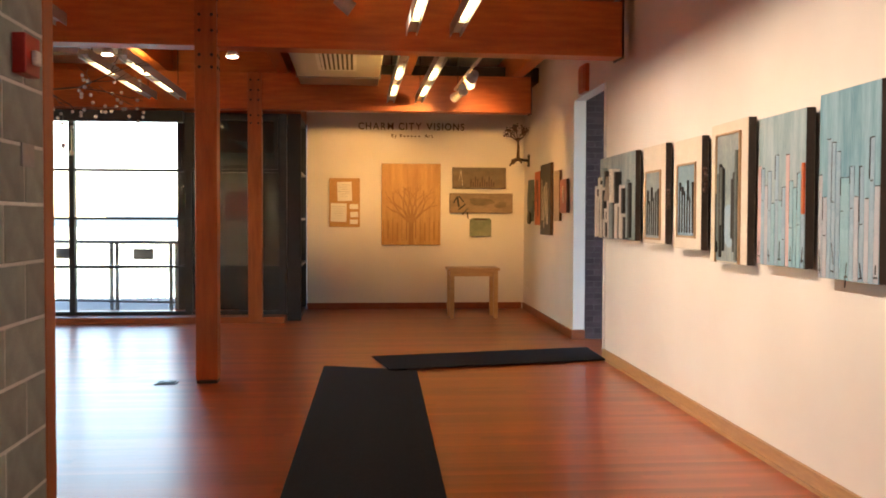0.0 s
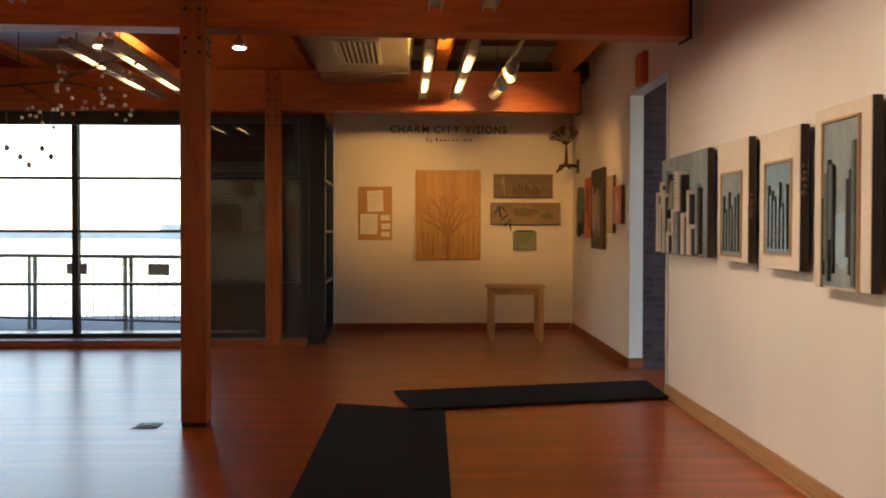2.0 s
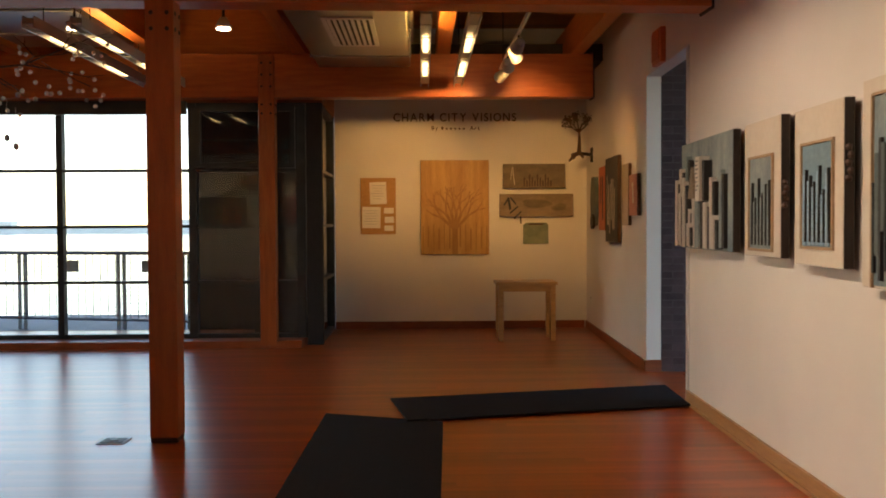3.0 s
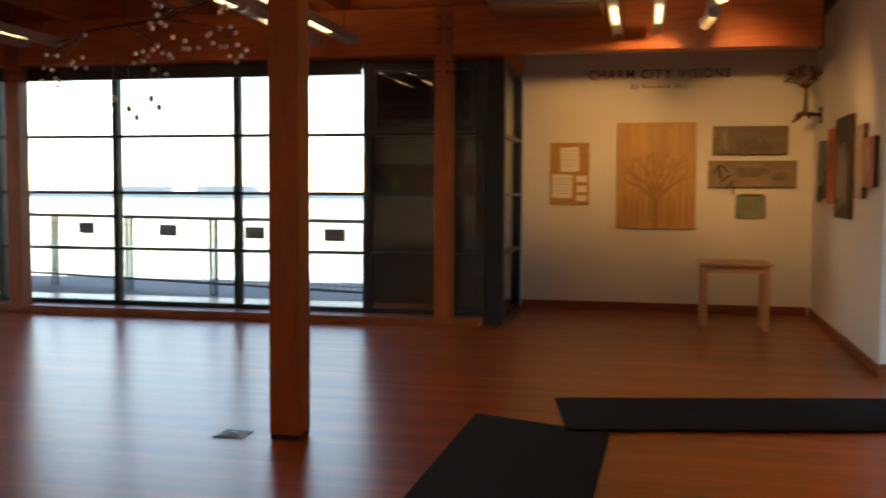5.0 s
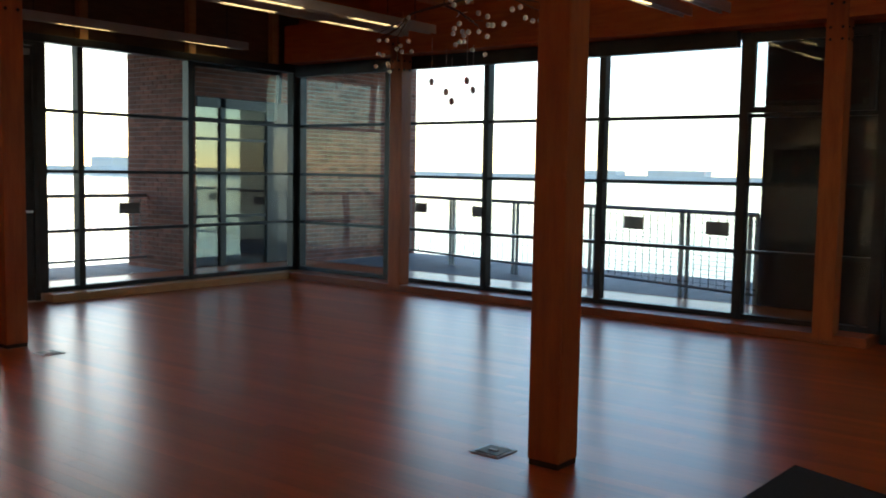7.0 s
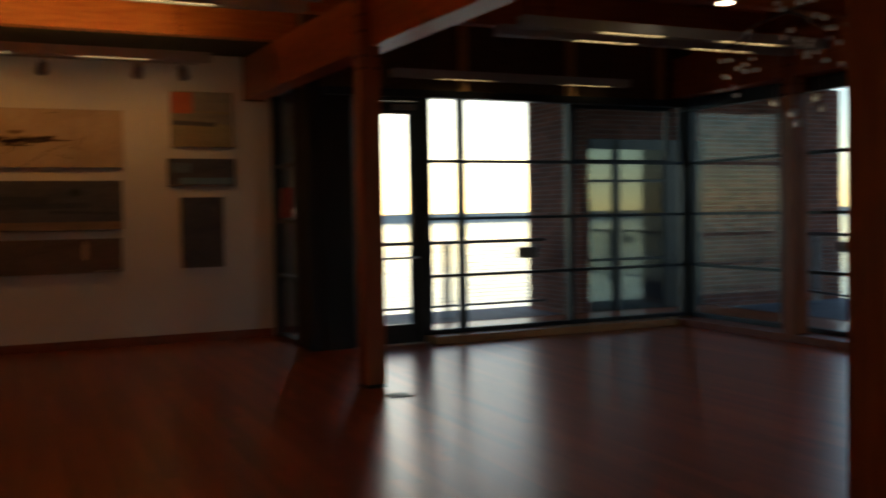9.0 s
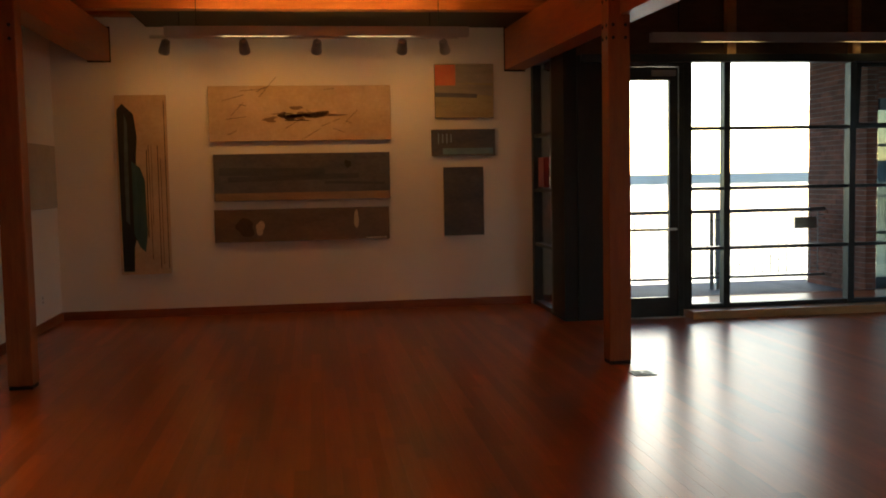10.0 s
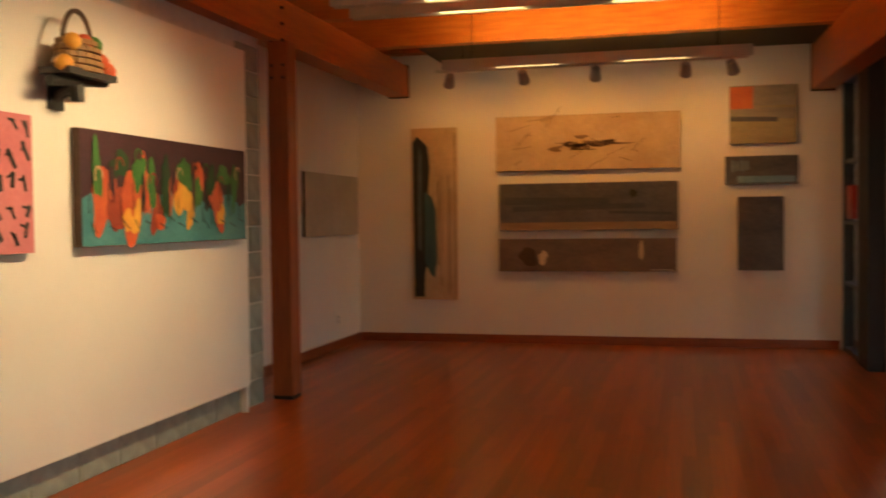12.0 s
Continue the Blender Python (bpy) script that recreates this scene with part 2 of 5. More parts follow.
setting(boxes("wall_blocks_east", [((-1.75, -5.2, 0), (-1.5085, 2.0, CEIL))], M_MORTAR), "grey concrete block wall beside the entrance", "wall")
panel = setting(block("wall_panel", (-5.91, 1.50, 0.205), (-1.78, 1.555, 2.75), M_WALL, bevel=0.003), "white painted display panel on the block wall", "wall panel")
boxes("panel_batten", [((-5.91, 1.485, 0.0), (-5.88, 1.54, 0.2045))], M_WHITE, panel)

# passage beyond the doorway, its unseen east end left open to add daylight
setting(east(boxes("wall_passage", [((0.85, OY1 + 0.002, -0.02), (3.4, OY1 + 0.25, 3.4)), ((JAMB + 0.005, OY0 - 3.25, -0.02), (3.4, OY0 - 3.0, 3.4)),
                                    ((JAMB + 0.005, OY0 - 2.99, 3.2), (3.4, OY1, 3.4)), ((JAMB + 0.005, OY1 + 0.21, -0.02), (0.849, OY1 + 0.25, 3.4))], M_MORTAR)), "plain passage wall", "wall")
setting(east(block("floor_passage", (JAMB + 0.005, OY0 - 2.99, -0.2), (3.4, OY1, -0.014), M_RUG)), "dark carpet passage floor", "floor")
# baseboards
bb = 0.098
setting(boxes("baseboard_north", [((-1.09, NORTH - 0.02, 0), (2.20, NORTH - 0.001, bb)), ((-1.09, NORTH - 0.028, bb - 0.02), (2.20, NORTH - 0.001, bb - 0.006))], M_BASE_RED), "reddish stained wooden baseboard", "baseboard")
setting(east(boxes("baseboard_east", [((-0.02, OY1, 0), (-0.001, 12.93, bb))], M_BASE_RED)), "reddish stained wooden baseboard", "baseboard")
setting(east(boxes("baseboard_east_near", [((-0.022, -5.2, 0), (-0.001, OY0 - 0.03, 0.10)), ((-0.034, -5.2, 0), (-0.0225, OY0 - 0.03, 0.022))], M_BASE_OAK)), "pale oak baseboard under the white wall", "baseboard")
setting(boxes("baseboard_west", [((WEST + 0.001, SOUTH_AL + 0.021, 0), (WEST + 0.02, 6.40, bb))], M_BASE_RED), "reddish stained wooden baseboard", "baseboard")
setting(boxes("baseboard_alcove", [((WEST + 0.001, SOUTH_AL + 0.001, 0), (-6.75, SOUTH_AL + 0.02, bb))], M_BASE_RED), "reddish stained wooden baseboard", "baseboard")
setting(east(boxes("trim_doorway", [((-0.014, OY0 - 0.05, 0.02), (-0.002, OY0 + 0.004, OZ)), ((-0.002, OY0 + 0.001, 0.02), (JAMB + 0.002, OY0 + 0.006, OZ))], M_WHITE)), "white corner trim of the doorway", "trim")
setting(east(boxes("trim_doorway_foot", [((-0.006, OY1 - 0.014, 0.0), (JAMB + 0.004, OY1 - 0.001, 0.11))], M_BASE_RED)), "stained wooden foot of the door jamb", "trim")

# timber frame
POST = 0.18


def post(x0, y0, top=BEAM_Z1, base=True):
    p = thing("timber_post", (x0 + POST / 2, y0 + POST / 2, 0), "square orange-brown fir timber post with bolted top", "post", "timber posts", "structure")
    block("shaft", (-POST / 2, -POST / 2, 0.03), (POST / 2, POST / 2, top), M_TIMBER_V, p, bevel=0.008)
    block("base_plate", (-POST / 2 + 0.006, -POST / 2 + 0.006, 0), (POST / 2 - 0.006, POST / 2 - 0.006, 0.03), M_STEEL_DARK, p, "dark steel foot plate")
    bolt = bpy.data.meshes.get("bolt_mesh")
    if bolt is None:
        b = bmesh.new()
        add_tube(b, (0, 0.004, 0), (0, -0.006, 0), 0.014, n=8)
        bolt = bpy.data.meshes.new("bolt_mesh")
        b.to_mesh(bolt)
        b.free()
        bolt.materials.append(M_STEEL_DARK)
    for dx in (-0.05, 0.05):
        for z in (2.62, 2.72, 2.92, 3.05, 3.18):
            shared("bolt", bolt, p, (dx, -POST / 2, z))
            shared("bolt", bolt, p, (POST / 2, dx, z), (0, 0, radians(90)))
    return p


post(-1.685, 6.42), post(-6.54, 6.165), post(-1.76, 11.03), post(-6.74, 11.03), post(-6.61, 1.50, 2.92)
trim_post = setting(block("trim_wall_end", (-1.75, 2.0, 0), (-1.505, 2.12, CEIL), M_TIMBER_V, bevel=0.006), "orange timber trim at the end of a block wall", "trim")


def beam(y0, y1, z0, z1, x0, x1):
    b = thing("timber_beam", ((x0 + x1) / 2, (y0 + y1) / 2, z0), "large orange-brown glued fir beam carried on timber posts", "beam", "timber beams", "structure")
    hx, hy = (x1 - x0) / 2, (y1 - y0) / 2
    block("beam_body", (-hx, -hy, 0), (hx, hy, z1 - z0), M_TIMBER, b, bevel=0.008)
    for sx in (-1, 1):
        block("hanger_plate", (sx * hx - 0.004, -hy - 0.008, -0.015), (sx * (hx + 0.012), hy + 0.008, z1 - z0 + 0.02), M_STEEL_DARK, b, "black steel hanger plate")
    return b


b1 = beam(6.353, 6.593, BEAM_Z0, BEAM_Z1, -10.2, 1.96)
b1.rotation_euler.z = radians(2.29)    # runs slightly out of square, from post to post
beam(11.045, 11.268, BEAM_Z0, BEAM_Z1, -8.6, 1.98)
beam(1.36, 1.60, 2.92, 3.279, -10.2, -1.8)
beam(-3.6, -3.36, BEAM_Z0, BEAM_Z1, -1.4, 2.1)
p = thing("ceiling_purlin", (-10.1, 3.8, 3.40), "orange-brown timber purlin along the alcove wall", "purlin", "ceiling purlins", "structure")
block("purlin_body", (-0.09, -2.7, 0.0), (0.09, 2.6, 0.40), M_TIMBER_N, p, bevel=0.006)
for x in (1.80, 0.30, -1.30, -2.85, -4.4, -5.9, -7.5, -9.0):
    p = thing("ceiling_purlin", (x, 4.0, BEAM_Z1), "orange-brown timber purlin under the ceiling boards", "purlin", "ceiling purlins", "structure")
    block("purlin_body", (-0.075, -9.1, 0.0), (0.075, 8.9, 0.36), M_TIMBER_N, p, bevel=0.006)
# upper closing walls above the window walls
setting(block("wall_over_north_glass", (-8.726, GLASS_N + 0.02, 2.78), (-1.09, GLASS_N + 0.22, CEIL), M_TIMBER), "timber lined wall above the windows", "wall")
setting(block("wall_over_west_glass", (GLASS_W - 0.22, 6.4, 2.78), (GLASS_W - 0.02, GLASS_N + 0.22, CEIL), M_LINING), "brown lined wall above the windows", "wall")
setting(block("wall_over_return_east", (-1.30, GLASS_N + 0.221, 2.78), (-1.09, NORTH, CEIL), M_TIMBER_N), "timber lined wall above the glass return", "wall")
setting(block("wall_over_return_west", (WEST, 6.42, 2.9), (GLASS_W - 0.221, 6.6, CEIL), M_TIMBER), "timber lined wall above the glass return", "wall")
setting(block("trim_north_sill", (-8.60, GLASS_N - 0.359, 0), (-1.30, GLASS_N + 0.1, 0.085), M_BASE_RED, bevel=0.004), "reddish timber kerb under the windows", "trim")
for y0 in (6.95, 8.19, 9.60, 10.9):
    setting(block("trim_stud", (GLASS_W - 0.02, y0, 2.782), (GLASS_W + 0.07, y0 + 0.10, 3.60), M_BASE_OAK, bevel=0.004), "pale timber stud above the window head", "trim")
setting(block("trim_window_head", (GLASS_W - 0.02, 6.6, 2.70), (GLASS_W + 0.12, GLASS_N - 0.17, 2.781), M_FRAME, bevel=0.004), "dark metal head above the windows", "trim")
setting(block("trim_west_sill", (GLASS_W - 0.1, 7.74, 0), (GLASS_W + 0.25, GLASS_N - 0.061, 0.085), M_BASE_OAK, bevel=0.004), "pale timber kerb under the windows", "trim")


# ---- windows ----
def glazing(name, origin, along, uprights, rails, z0, z1, label, depth=0.11, skip=()):
    """Curtain wall: bars at the upright distances and rail heights, with a pane in each field."""
    w = thing(name, origin, label, "window", kind="structure")
    ax = Vector(along)
    nrm = Vector((-ax.y, ax.x, 0))

    def bar(nm, u0, u1, za, zb, d, m=M_FRAME, lab=""):
        bm = bmesh.new()
        vs = [bm.verts.new(ax * u + nrm * n + Vector((0, 0, z))) for u in (u0, u1) for n in (-d / 2, d / 2) for z in (za, zb)]
        for q in ((0, 1, 3, 2), (4, 6, 7, 5), (0, 4, 5, 1), (2, 3, 7, 6), (0, 2, 6, 4), (1, 5, 7, 3)):
            bm.faces.new([vs[i] for i in q])
        return part(nm, bm, m, w, lab)
    for u, wd in uprights:
        bar("mullion", u - wd / 2, u + wd / 2, z0, z1, depth)
    for k in range(len(uprights) - 1):
        (ua, wa), (ub, wb) = uprights[k], uprights[k + 1]
        a, b = ua + wa / 2, ub - wb / 2
        if k in skip:
            continue
        zs = [(z0 + 0.025, 0.05)] + [(z, 0.035) for z in rails] + [(z1 - 0.03, 0.06)]
        for z, h in zs:
            bar("transom", a + 0.001, b - 0.001, z - h / 2, z + h / 2, depth - 0.02)
        for (za, ha), (zb, hb) in zip(zs[:-1], zs[1:]):
            p = bar("pane", a - 0.004, b + 0.004, za + ha / 2 - 0.004, zb - hb / 2 + 0.004, 0.010, M_GLASS)
            p.visible_shadow = False
    return w


ROWS = (0.73, 1.37, 2.01)
TOP = 2.78
glazing("window_1", (0, GLASS_N, 0), (1, 0, 0), [(-8.66, 0.12), (-7.06, 0.07), (-5.56, 0.07), (-4.08, 0.07), (-2.57, 0.09), (-1.33, 0.10)], ROWS, 0.085, TOP,
        "tall grid of window panes with dark metal mullions")
glazing("window_2", (GLASS_W, 0, 0), (0, 1, 0), [(7.76, 0.09), (8.20, 0.07), (9.63, 0.07), (11.32, 0.10)], ROWS, 0.085, TOP,
        "tall grid of window panes with dark metal mullions")
glazing("window_3", (-1.15, 0, 0), (0, 1, 0), [(11.47, 0.12), (12.9, 0.10)], ROWS, 0.0, TOP, "narrow glazed return beside the white wall")
glazing("window_4", (0, 6.48, 0), (1, 0, 0), [(WEST + 0.06, 0.10), (-9.25, 0.07)], ROWS, 0.0, 2.9, "narrow glazed return beside the alcove")
setting(boxes("trim_corner_west", [((-9.2, 6.42, 0), (-8.70, 6.56, 2.9)), ((GLASS_W - 0.06, 6.57, 0), (GLASS_W + 0.04, 6.90, 2.78))], M_CLAD), "dark metal corner panel beside the glass door", "trim")
setting(boxes("trim_corner_north", [((-1.27, GLASS_N - 0.05, 0), (-1.09, GLASS_N + 0.05, 2.78))], M_CLAD), "dark metal corner panel of the window wall", "trim")
# blind boxes under the beam
setting(block("trim_blind_box_north", (-8.6, GLASS_N - 0.16, 2.64), (-2.62, GLASS_N - 0.06, 2.79), M_FRAME, bevel=0.004), "dark blind housing above the windows", "trim")

def vent(name, at, rz, w, h, tilt, label):
    """A top-hung vent sash; at: the middle of its head."""
    v = thing(name, at, label, "window", kind="structure")
    v.rotation_euler = (radians(tilt), 0, radians(rz))
    f = 0.055
    boxes("sash", [((-w / 2, -0.03, -h), (-w / 2 + f, 0.03, 0)), ((w / 2 - f, -0.03, -h), (w / 2, 0.03, 0)), ((-w / 2 + f, -0.03, -f), (w / 2 - f, 0.03, 0)), ((-w / 2 + f, -0.03, -h), (w / 2 - f, 0.03, -h + f))], M_FRAME, v)
    block("pane", (-w / 2 + f - 0.004, -0.005, -h + f - 0.004), (w / 2 - f + 0.004, 0.005, -f + 0.004), M_GLASS, v).visible_shadow = False
    return v


vent("window_5", (-1.95, GLASS_N - 0.10, 2.73), 0, 1.12, 0.70, 0, "closed top-hung vent in a dark metal sash")
vent("window_6", (GLASS_W - 0.10, 10.47, 2.72), 90, 1.45, 0.72, 4, "top-hung vent in a dark metal sash standing open")
door = thing("door_1", (GLASS_W, 6.92, 0), "closed glass door in a dark metal frame", "door", kind="structure")
boxes("door_frame", [((-0.05, 0, 0), (0.05, 0.05, 2.74)), ((-0.05, 0.745, 0), (0.05, 0.795, 2.74)), ((-0.05, 0.05, 2.66), (0.05, 0.745, 2.74))], M_FRAME, door)
boxes("door_leaf", [((-0.03, 0.055, 0.01), (0.03, 0.15, 2.655)), ((-0.03, 0.65, 0.01), (0.03, 0.74, 2.655)), ((-0.03, 0.15, 0.01), (0.03, 0.65, 0.22)), ((-0.03, 0.15, 2.52), (0.03, 0.65, 2.655))], M_FRAME, door)
block("pane", (-0.006, 0.146, 0.216), (0.006, 0.654, 2.524), M_GLASS, door).visible_shadow = False
bm = bmesh.new()
add_tube(bm, (0.09, 0.10, 0.95), (0.09, 0.70, 0.95), 0.014)
for yy in (0.10, 0.70):
    add_tube(bm, (0.0, yy, 0.95), (0.09, yy, 0.95), 0.011)
part("push_bar", bm, M_CHROME, door, "brushed steel push bar", smooth=True)
boxes("door_closer", [((0.031, 0.45, 2.56), (0.085, 0.70, 2.62))], M_GREY, door)
setting(block("trim_door_threshold", (GLASS_W - 0.12, 6.9, 0), (GLASS_W + 0.06, 7.73, 0.012), M_CHROME), "metal door threshold", "trim")

# ---- outside ----
ground = setting(block("water", (-900, -500, -5.0), (700, 1600, -4.6), surface("harbour_water", (0.05, 0.07, 0.08), (0.09, 0.11, 0.12), 0.12, scale=0.3, fine=2.0, bump=0.3, depth=0.08)), "calm grey harbour water reaching the far shore", "water")
bm = bmesh.new()
x = -12.2
while x < 0.4:
    add_box(bm, (x, GLASS_N + 0.24, -0.12), (x + 0.135, 15.9, -0.06))
    x += 0.14
y = 5.0
while y < GLASS_N + 0.1:
    add_box(bm, (-12.2, y, -0.12), (GLASS_W - 0.13, y + 0.135, -0.06))
    y += 0.14
setting(part("balcony_deck", bm, M_DECK), "weathered grey boarded balcony outside the windows", "deck")
setting(boxes("balcony_edge", [((-12.3, 5.0, -0.5), (0.5, 15.7, -0.125))], M_SOFFIT), "dark balcony structure under the boards", "deck")
setting(boxes("roof_overhang", [((-12.6, 2.0, 3.3), (-8.95, 15.6, 3.5)), ((-8.95, GLASS_N + 0.24, 3.3), (2.5, 13.2, 3.5)), ((-10.9, -5.4, CEIL + 0.21), (2.7, 13.3, CEIL + 0.4))], M_SOFFIT), "dark soffit of the overhanging roof", "roof")


def brick_wall(name, lo, hi, faces, label, bricks=M_BRICK, mortar=M_MORTAR_BRICK):
    """A mortar core with bricks standing proud of the given faces (x-, x+, y-, y+)."""
    w = setting(block(name, lo, hi, mortar), label, "brick wall")
    bm = bmesh.new()
    bl, bh, gap = 0.215, 0.067, 0.010
    for face in faces:
        u0, u1 = (lo[1], hi[1]) if face[0] == "x" else (lo[0], hi[0])
        z, row = lo[2], 0
        while z + bh < hi[2]:
            u = u0 - (bl / 2 if row % 2 else 0)
            while u < u1:
                a, b = max(u, u0), min(u + bl - gap, u1)
                if b - a > 0.03:
                    if face == "x+":
                        add_box(bm, (hi[0] - 0.02, a, z), (hi[0] + 0.006 + random.random() * 0.002, b, z + bh - gap + 0.002))
                    elif face == "x-":
                        add_box(bm, (lo[0] - 0.006, a, z), (lo[0] + 0.02, b, z + bh - gap + 0.002))
                    elif face == "y-":
                        add_box(bm, (a, lo[1] - 0.006 - random.random() * 0.002, z), (b, lo[1] + 0.02, z + bh - gap + 0.002))
                    else:
                        add_box(bm, (a, hi[1] - 0.02, z), (b, hi[1] + 0.006, z + bh - gap + 0.002))
                u += bl
            z += bh
            row += 1
    tagged(part("brick_facing", bm, bricks, w), kind="stuff")
    return w


brick_wall("wall_brick_gateway_south", (-11.85, 10.86, -0.06), (-10.4, 11.0, 3.3), ("y-", "x+"), "red brick gateway pier on the balcony")
brick_wall("wall_brick_gateway_north", (-11.85, 13.0, -0.06), (-10.4, 15.85, 3.3), ("x+", "y-"), "red brick wall on the balcony")
brick_wall("wall_brick_gateway_head", (-11.85, 11.002, 2.45), (-10.4, 12.998, 3.3), ("x+",), "red brick lintel over the balcony gateway")
setting(boxes("trim_gateway", [((-10.46, 12.3, -0.06), (-10.36, 12.99, 2.44)), ((-10.45, 11.42, -0.06), (-10.37, 11.52, 2.44)), ((-10.45, 11.01, 2.30), (-10.37, 12.29, 2.44))], M_FRAME), "dark metal frame in the balcony gateway", "trim")
# added blocker that keeps bright sky out of the alcove's glazed return
setting(block("wall_dark_pier", (-11.2, 6.47, -0.06), (-10.8, 6.92, 3.29), M_CLAD), "dark block added to hide bright sky behind the glazed return", "wall")
setting(boxes("wall_dark_wing", [((-3.05, 13.2, -0.06), (-1.2, 16.0, 3.3))], M_CLAD), "dark clad wing of the building beside the balcony", "wall")
# added block closing the notch, so the glass before it looks dark
setting(block("wall_dark_notch", (-2.0, 12.05, -0.06), (-1.28, 13.19, 3.29), M_CLAD), "dark block added close behind the glass to darken it", "wall")
# dark tinted panes added to dim the bright view through the gateway
M_DIM_GLASS = clear_glass("dimming_glass", (0.24, 0.28, 0.29))
gate = thing("window_7", (-10.41, 11.65, 0), "tinted glass screen added in the balcony gateway to dim the view", "window", kind="structure")
for y0, y1 in ((-0.635, -0.235), (-0.125, 0.645)):
    block("pane", (-0.006, y0, -0.05), (0.006, y1, 2.30), M_DIM_GLASS, gate).visible_shadow = False
    for z in (0.73, 1.85):
        block("transom", (-0.03, y0, z - 0.02), (0.03, y1, z + 0.02), M_FRAME, gate)
east(brick_wall("wall_brick_passage", (JAMB + 0.006, OY1 + 0.008, 0.0), (0.849, OY1 + 0.2, 3.19), ("y-",), "brick side of the doorway passage, shade put into its colour", M_BRICK_SHADE, M_MORTAR_SHADE))


def railing(a, b, posts, signs, label):
    a, b = Vector((*a, -0.06)), Vector((*b, -0.06))
    d = (b - a)
    n = d.length
    d.normalize()
    r = thing("balcony_railing", a, label, "railing", "balcony railings")

    def tube(nm, p, q, rad, m=M_RAIL, k=6):
        bm = bmesh.new()
        add_tube(bm, p, q, rad, n=k)
        return part(nm, bm, m, r)
    up = Vector((0, 0, 1))
    tube("top_rail", up * 1.07, d * n + up * 1.07, 0.03)
    tube("bottom_rail", up * 0.16, d * n + up * 0.16, 0.02)
    for u in posts:
        for s in (-0.045, 0.045):
            bm = bmesh.new()
            q = Matrix((d, Vector((-d.y, d.x, 0)), up)).transposed().to_4x4()
            add_box(bm, (u + s - 0.026, -0.012, 0.0), (u + s + 0.026, 0.012, 1.05), q)
            pst = part("rail_post", bm, M_POST, r, bevel=0.003)
            for z in (0.22, 0.95):
                bm = bmesh.new()
                add_box(bm, (u + s - 0.011, -0.020, z - 0.011), (u + s + 0.011, 0.020, z + 0.011), q)
                part("bolt", bm, M_STEEL_DARK, pst)
    bm = bmesh.new()
    u = 0.05
    while u < n:
        add_tube(bm, d * u + up * 0.17, d * u + up * 1.05, 0.0065, n=5, caps=False)
        u += 0.115
    for k in range(15):
        z = 0.22 + 0.055 * k
        add_tube(bm, up * z, d * n + up * z, 0.0035, n=4, caps=False)
    tagged(part("thin_bars", bm, M_MESH, r, "thin wire mesh of upright and level bars"), kind="stuff")
    side = Vector((-d.y, d.x, 0))
    for u in signs:
        bm = bmesh.new()
        q = Matrix((d, side, up)).transposed().to_4x4()
        add_box(bm, (u - 0.16, -0.05, 0.81), (u + 0.16, -0.03, 0.97), q)
        part("sign_plate", bm, M_GREY, r, "small blank grey plaque")
    return r


railing((-10.4, 15.1), (-3.05, 13.15), (0.3, 1.9, 3.45, 5.03, 6.58, 7.55), (1.09, 2.63, 4.24, 5.79, 7.08), "blue-grey metal railing with thin bars and plaques")
railing((-11.4, 5.3), (-11.4, 10.98), (0.6, 2.4, 3.95), (1.6, 5.25), "blue-grey metal railing with thin bars and plaques")
railing((-11.85, 15.1), (-18.0, 15.1), (0.4, 2.2, 4.0, 5.8), (1.5, 3.4), "blue-grey metal railing with thin bars and plaques")

# far shore, with the haze put into its pale base colours
M_SHORE = surface("haze_tinted_shore", (0.62, 0.61, 0.58), (0.74, 0.73, 0.70), 0.9, scale=0.05)
M_FARB = surface("haze_tinted_building", (0.58, 0.55, 0.50), (0.70, 0.67, 0.61), 0.9, scale=0.1)
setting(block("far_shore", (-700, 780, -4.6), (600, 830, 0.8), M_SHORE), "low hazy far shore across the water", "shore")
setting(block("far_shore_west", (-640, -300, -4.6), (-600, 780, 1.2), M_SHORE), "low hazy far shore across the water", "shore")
rs = random.Random(5)
for k in range(26):
    side = k % 2
    w, h, d = rs.uniform(18, 55), (rs.uniform(0.5, 2.5) if side else rs.uniform(0.5, 4)), rs.uniform(12, 20)
    x, y = (rs.uniform(-560, 260), 800) if side else (-618, rs.uniform(-120, 640))
    b = thing("far_building", (x, y, 3), "pale hazy building on the far shore", "building", "buildings on the far shore")
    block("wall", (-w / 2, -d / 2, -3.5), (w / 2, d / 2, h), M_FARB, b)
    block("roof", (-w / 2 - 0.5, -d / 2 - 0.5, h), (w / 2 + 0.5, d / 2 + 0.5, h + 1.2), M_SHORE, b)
# ---- rugs ----
def rug(pts, label):
    bm = bmesh.new()
    lo = [bm.verts.new((x, y, 0.001)) for x, y in pts]
    hi = [bm.verts.new((x, y, 0.011)) for x, y in pts]
    n = len(pts)
    bm.faces.new(lo[::-1]), bm.faces.new(hi)
    for k in range(n):
        bm.faces.new((lo[k], lo[(k + 1) % n], hi[(k + 1) % n], hi[k]))
    ob = part("carpet_runner", bm, M_RUG, bevel=0.003)
    return tagged(ob, label, "rug", "carpet runners")


rug([(-0.87, -4.0), (-0.12, -4.0), (0.191, 6.96), (-0.655, 7.28)], "long charcoal carpet runner on the wooden floor")
second = rug([(-0.06, 6.96), (2.06, 7.42), (2.09, 8.31), (-0.205, 7.80)], "charcoal carpet runner leading to the doorway")
second.location.z = 0.011

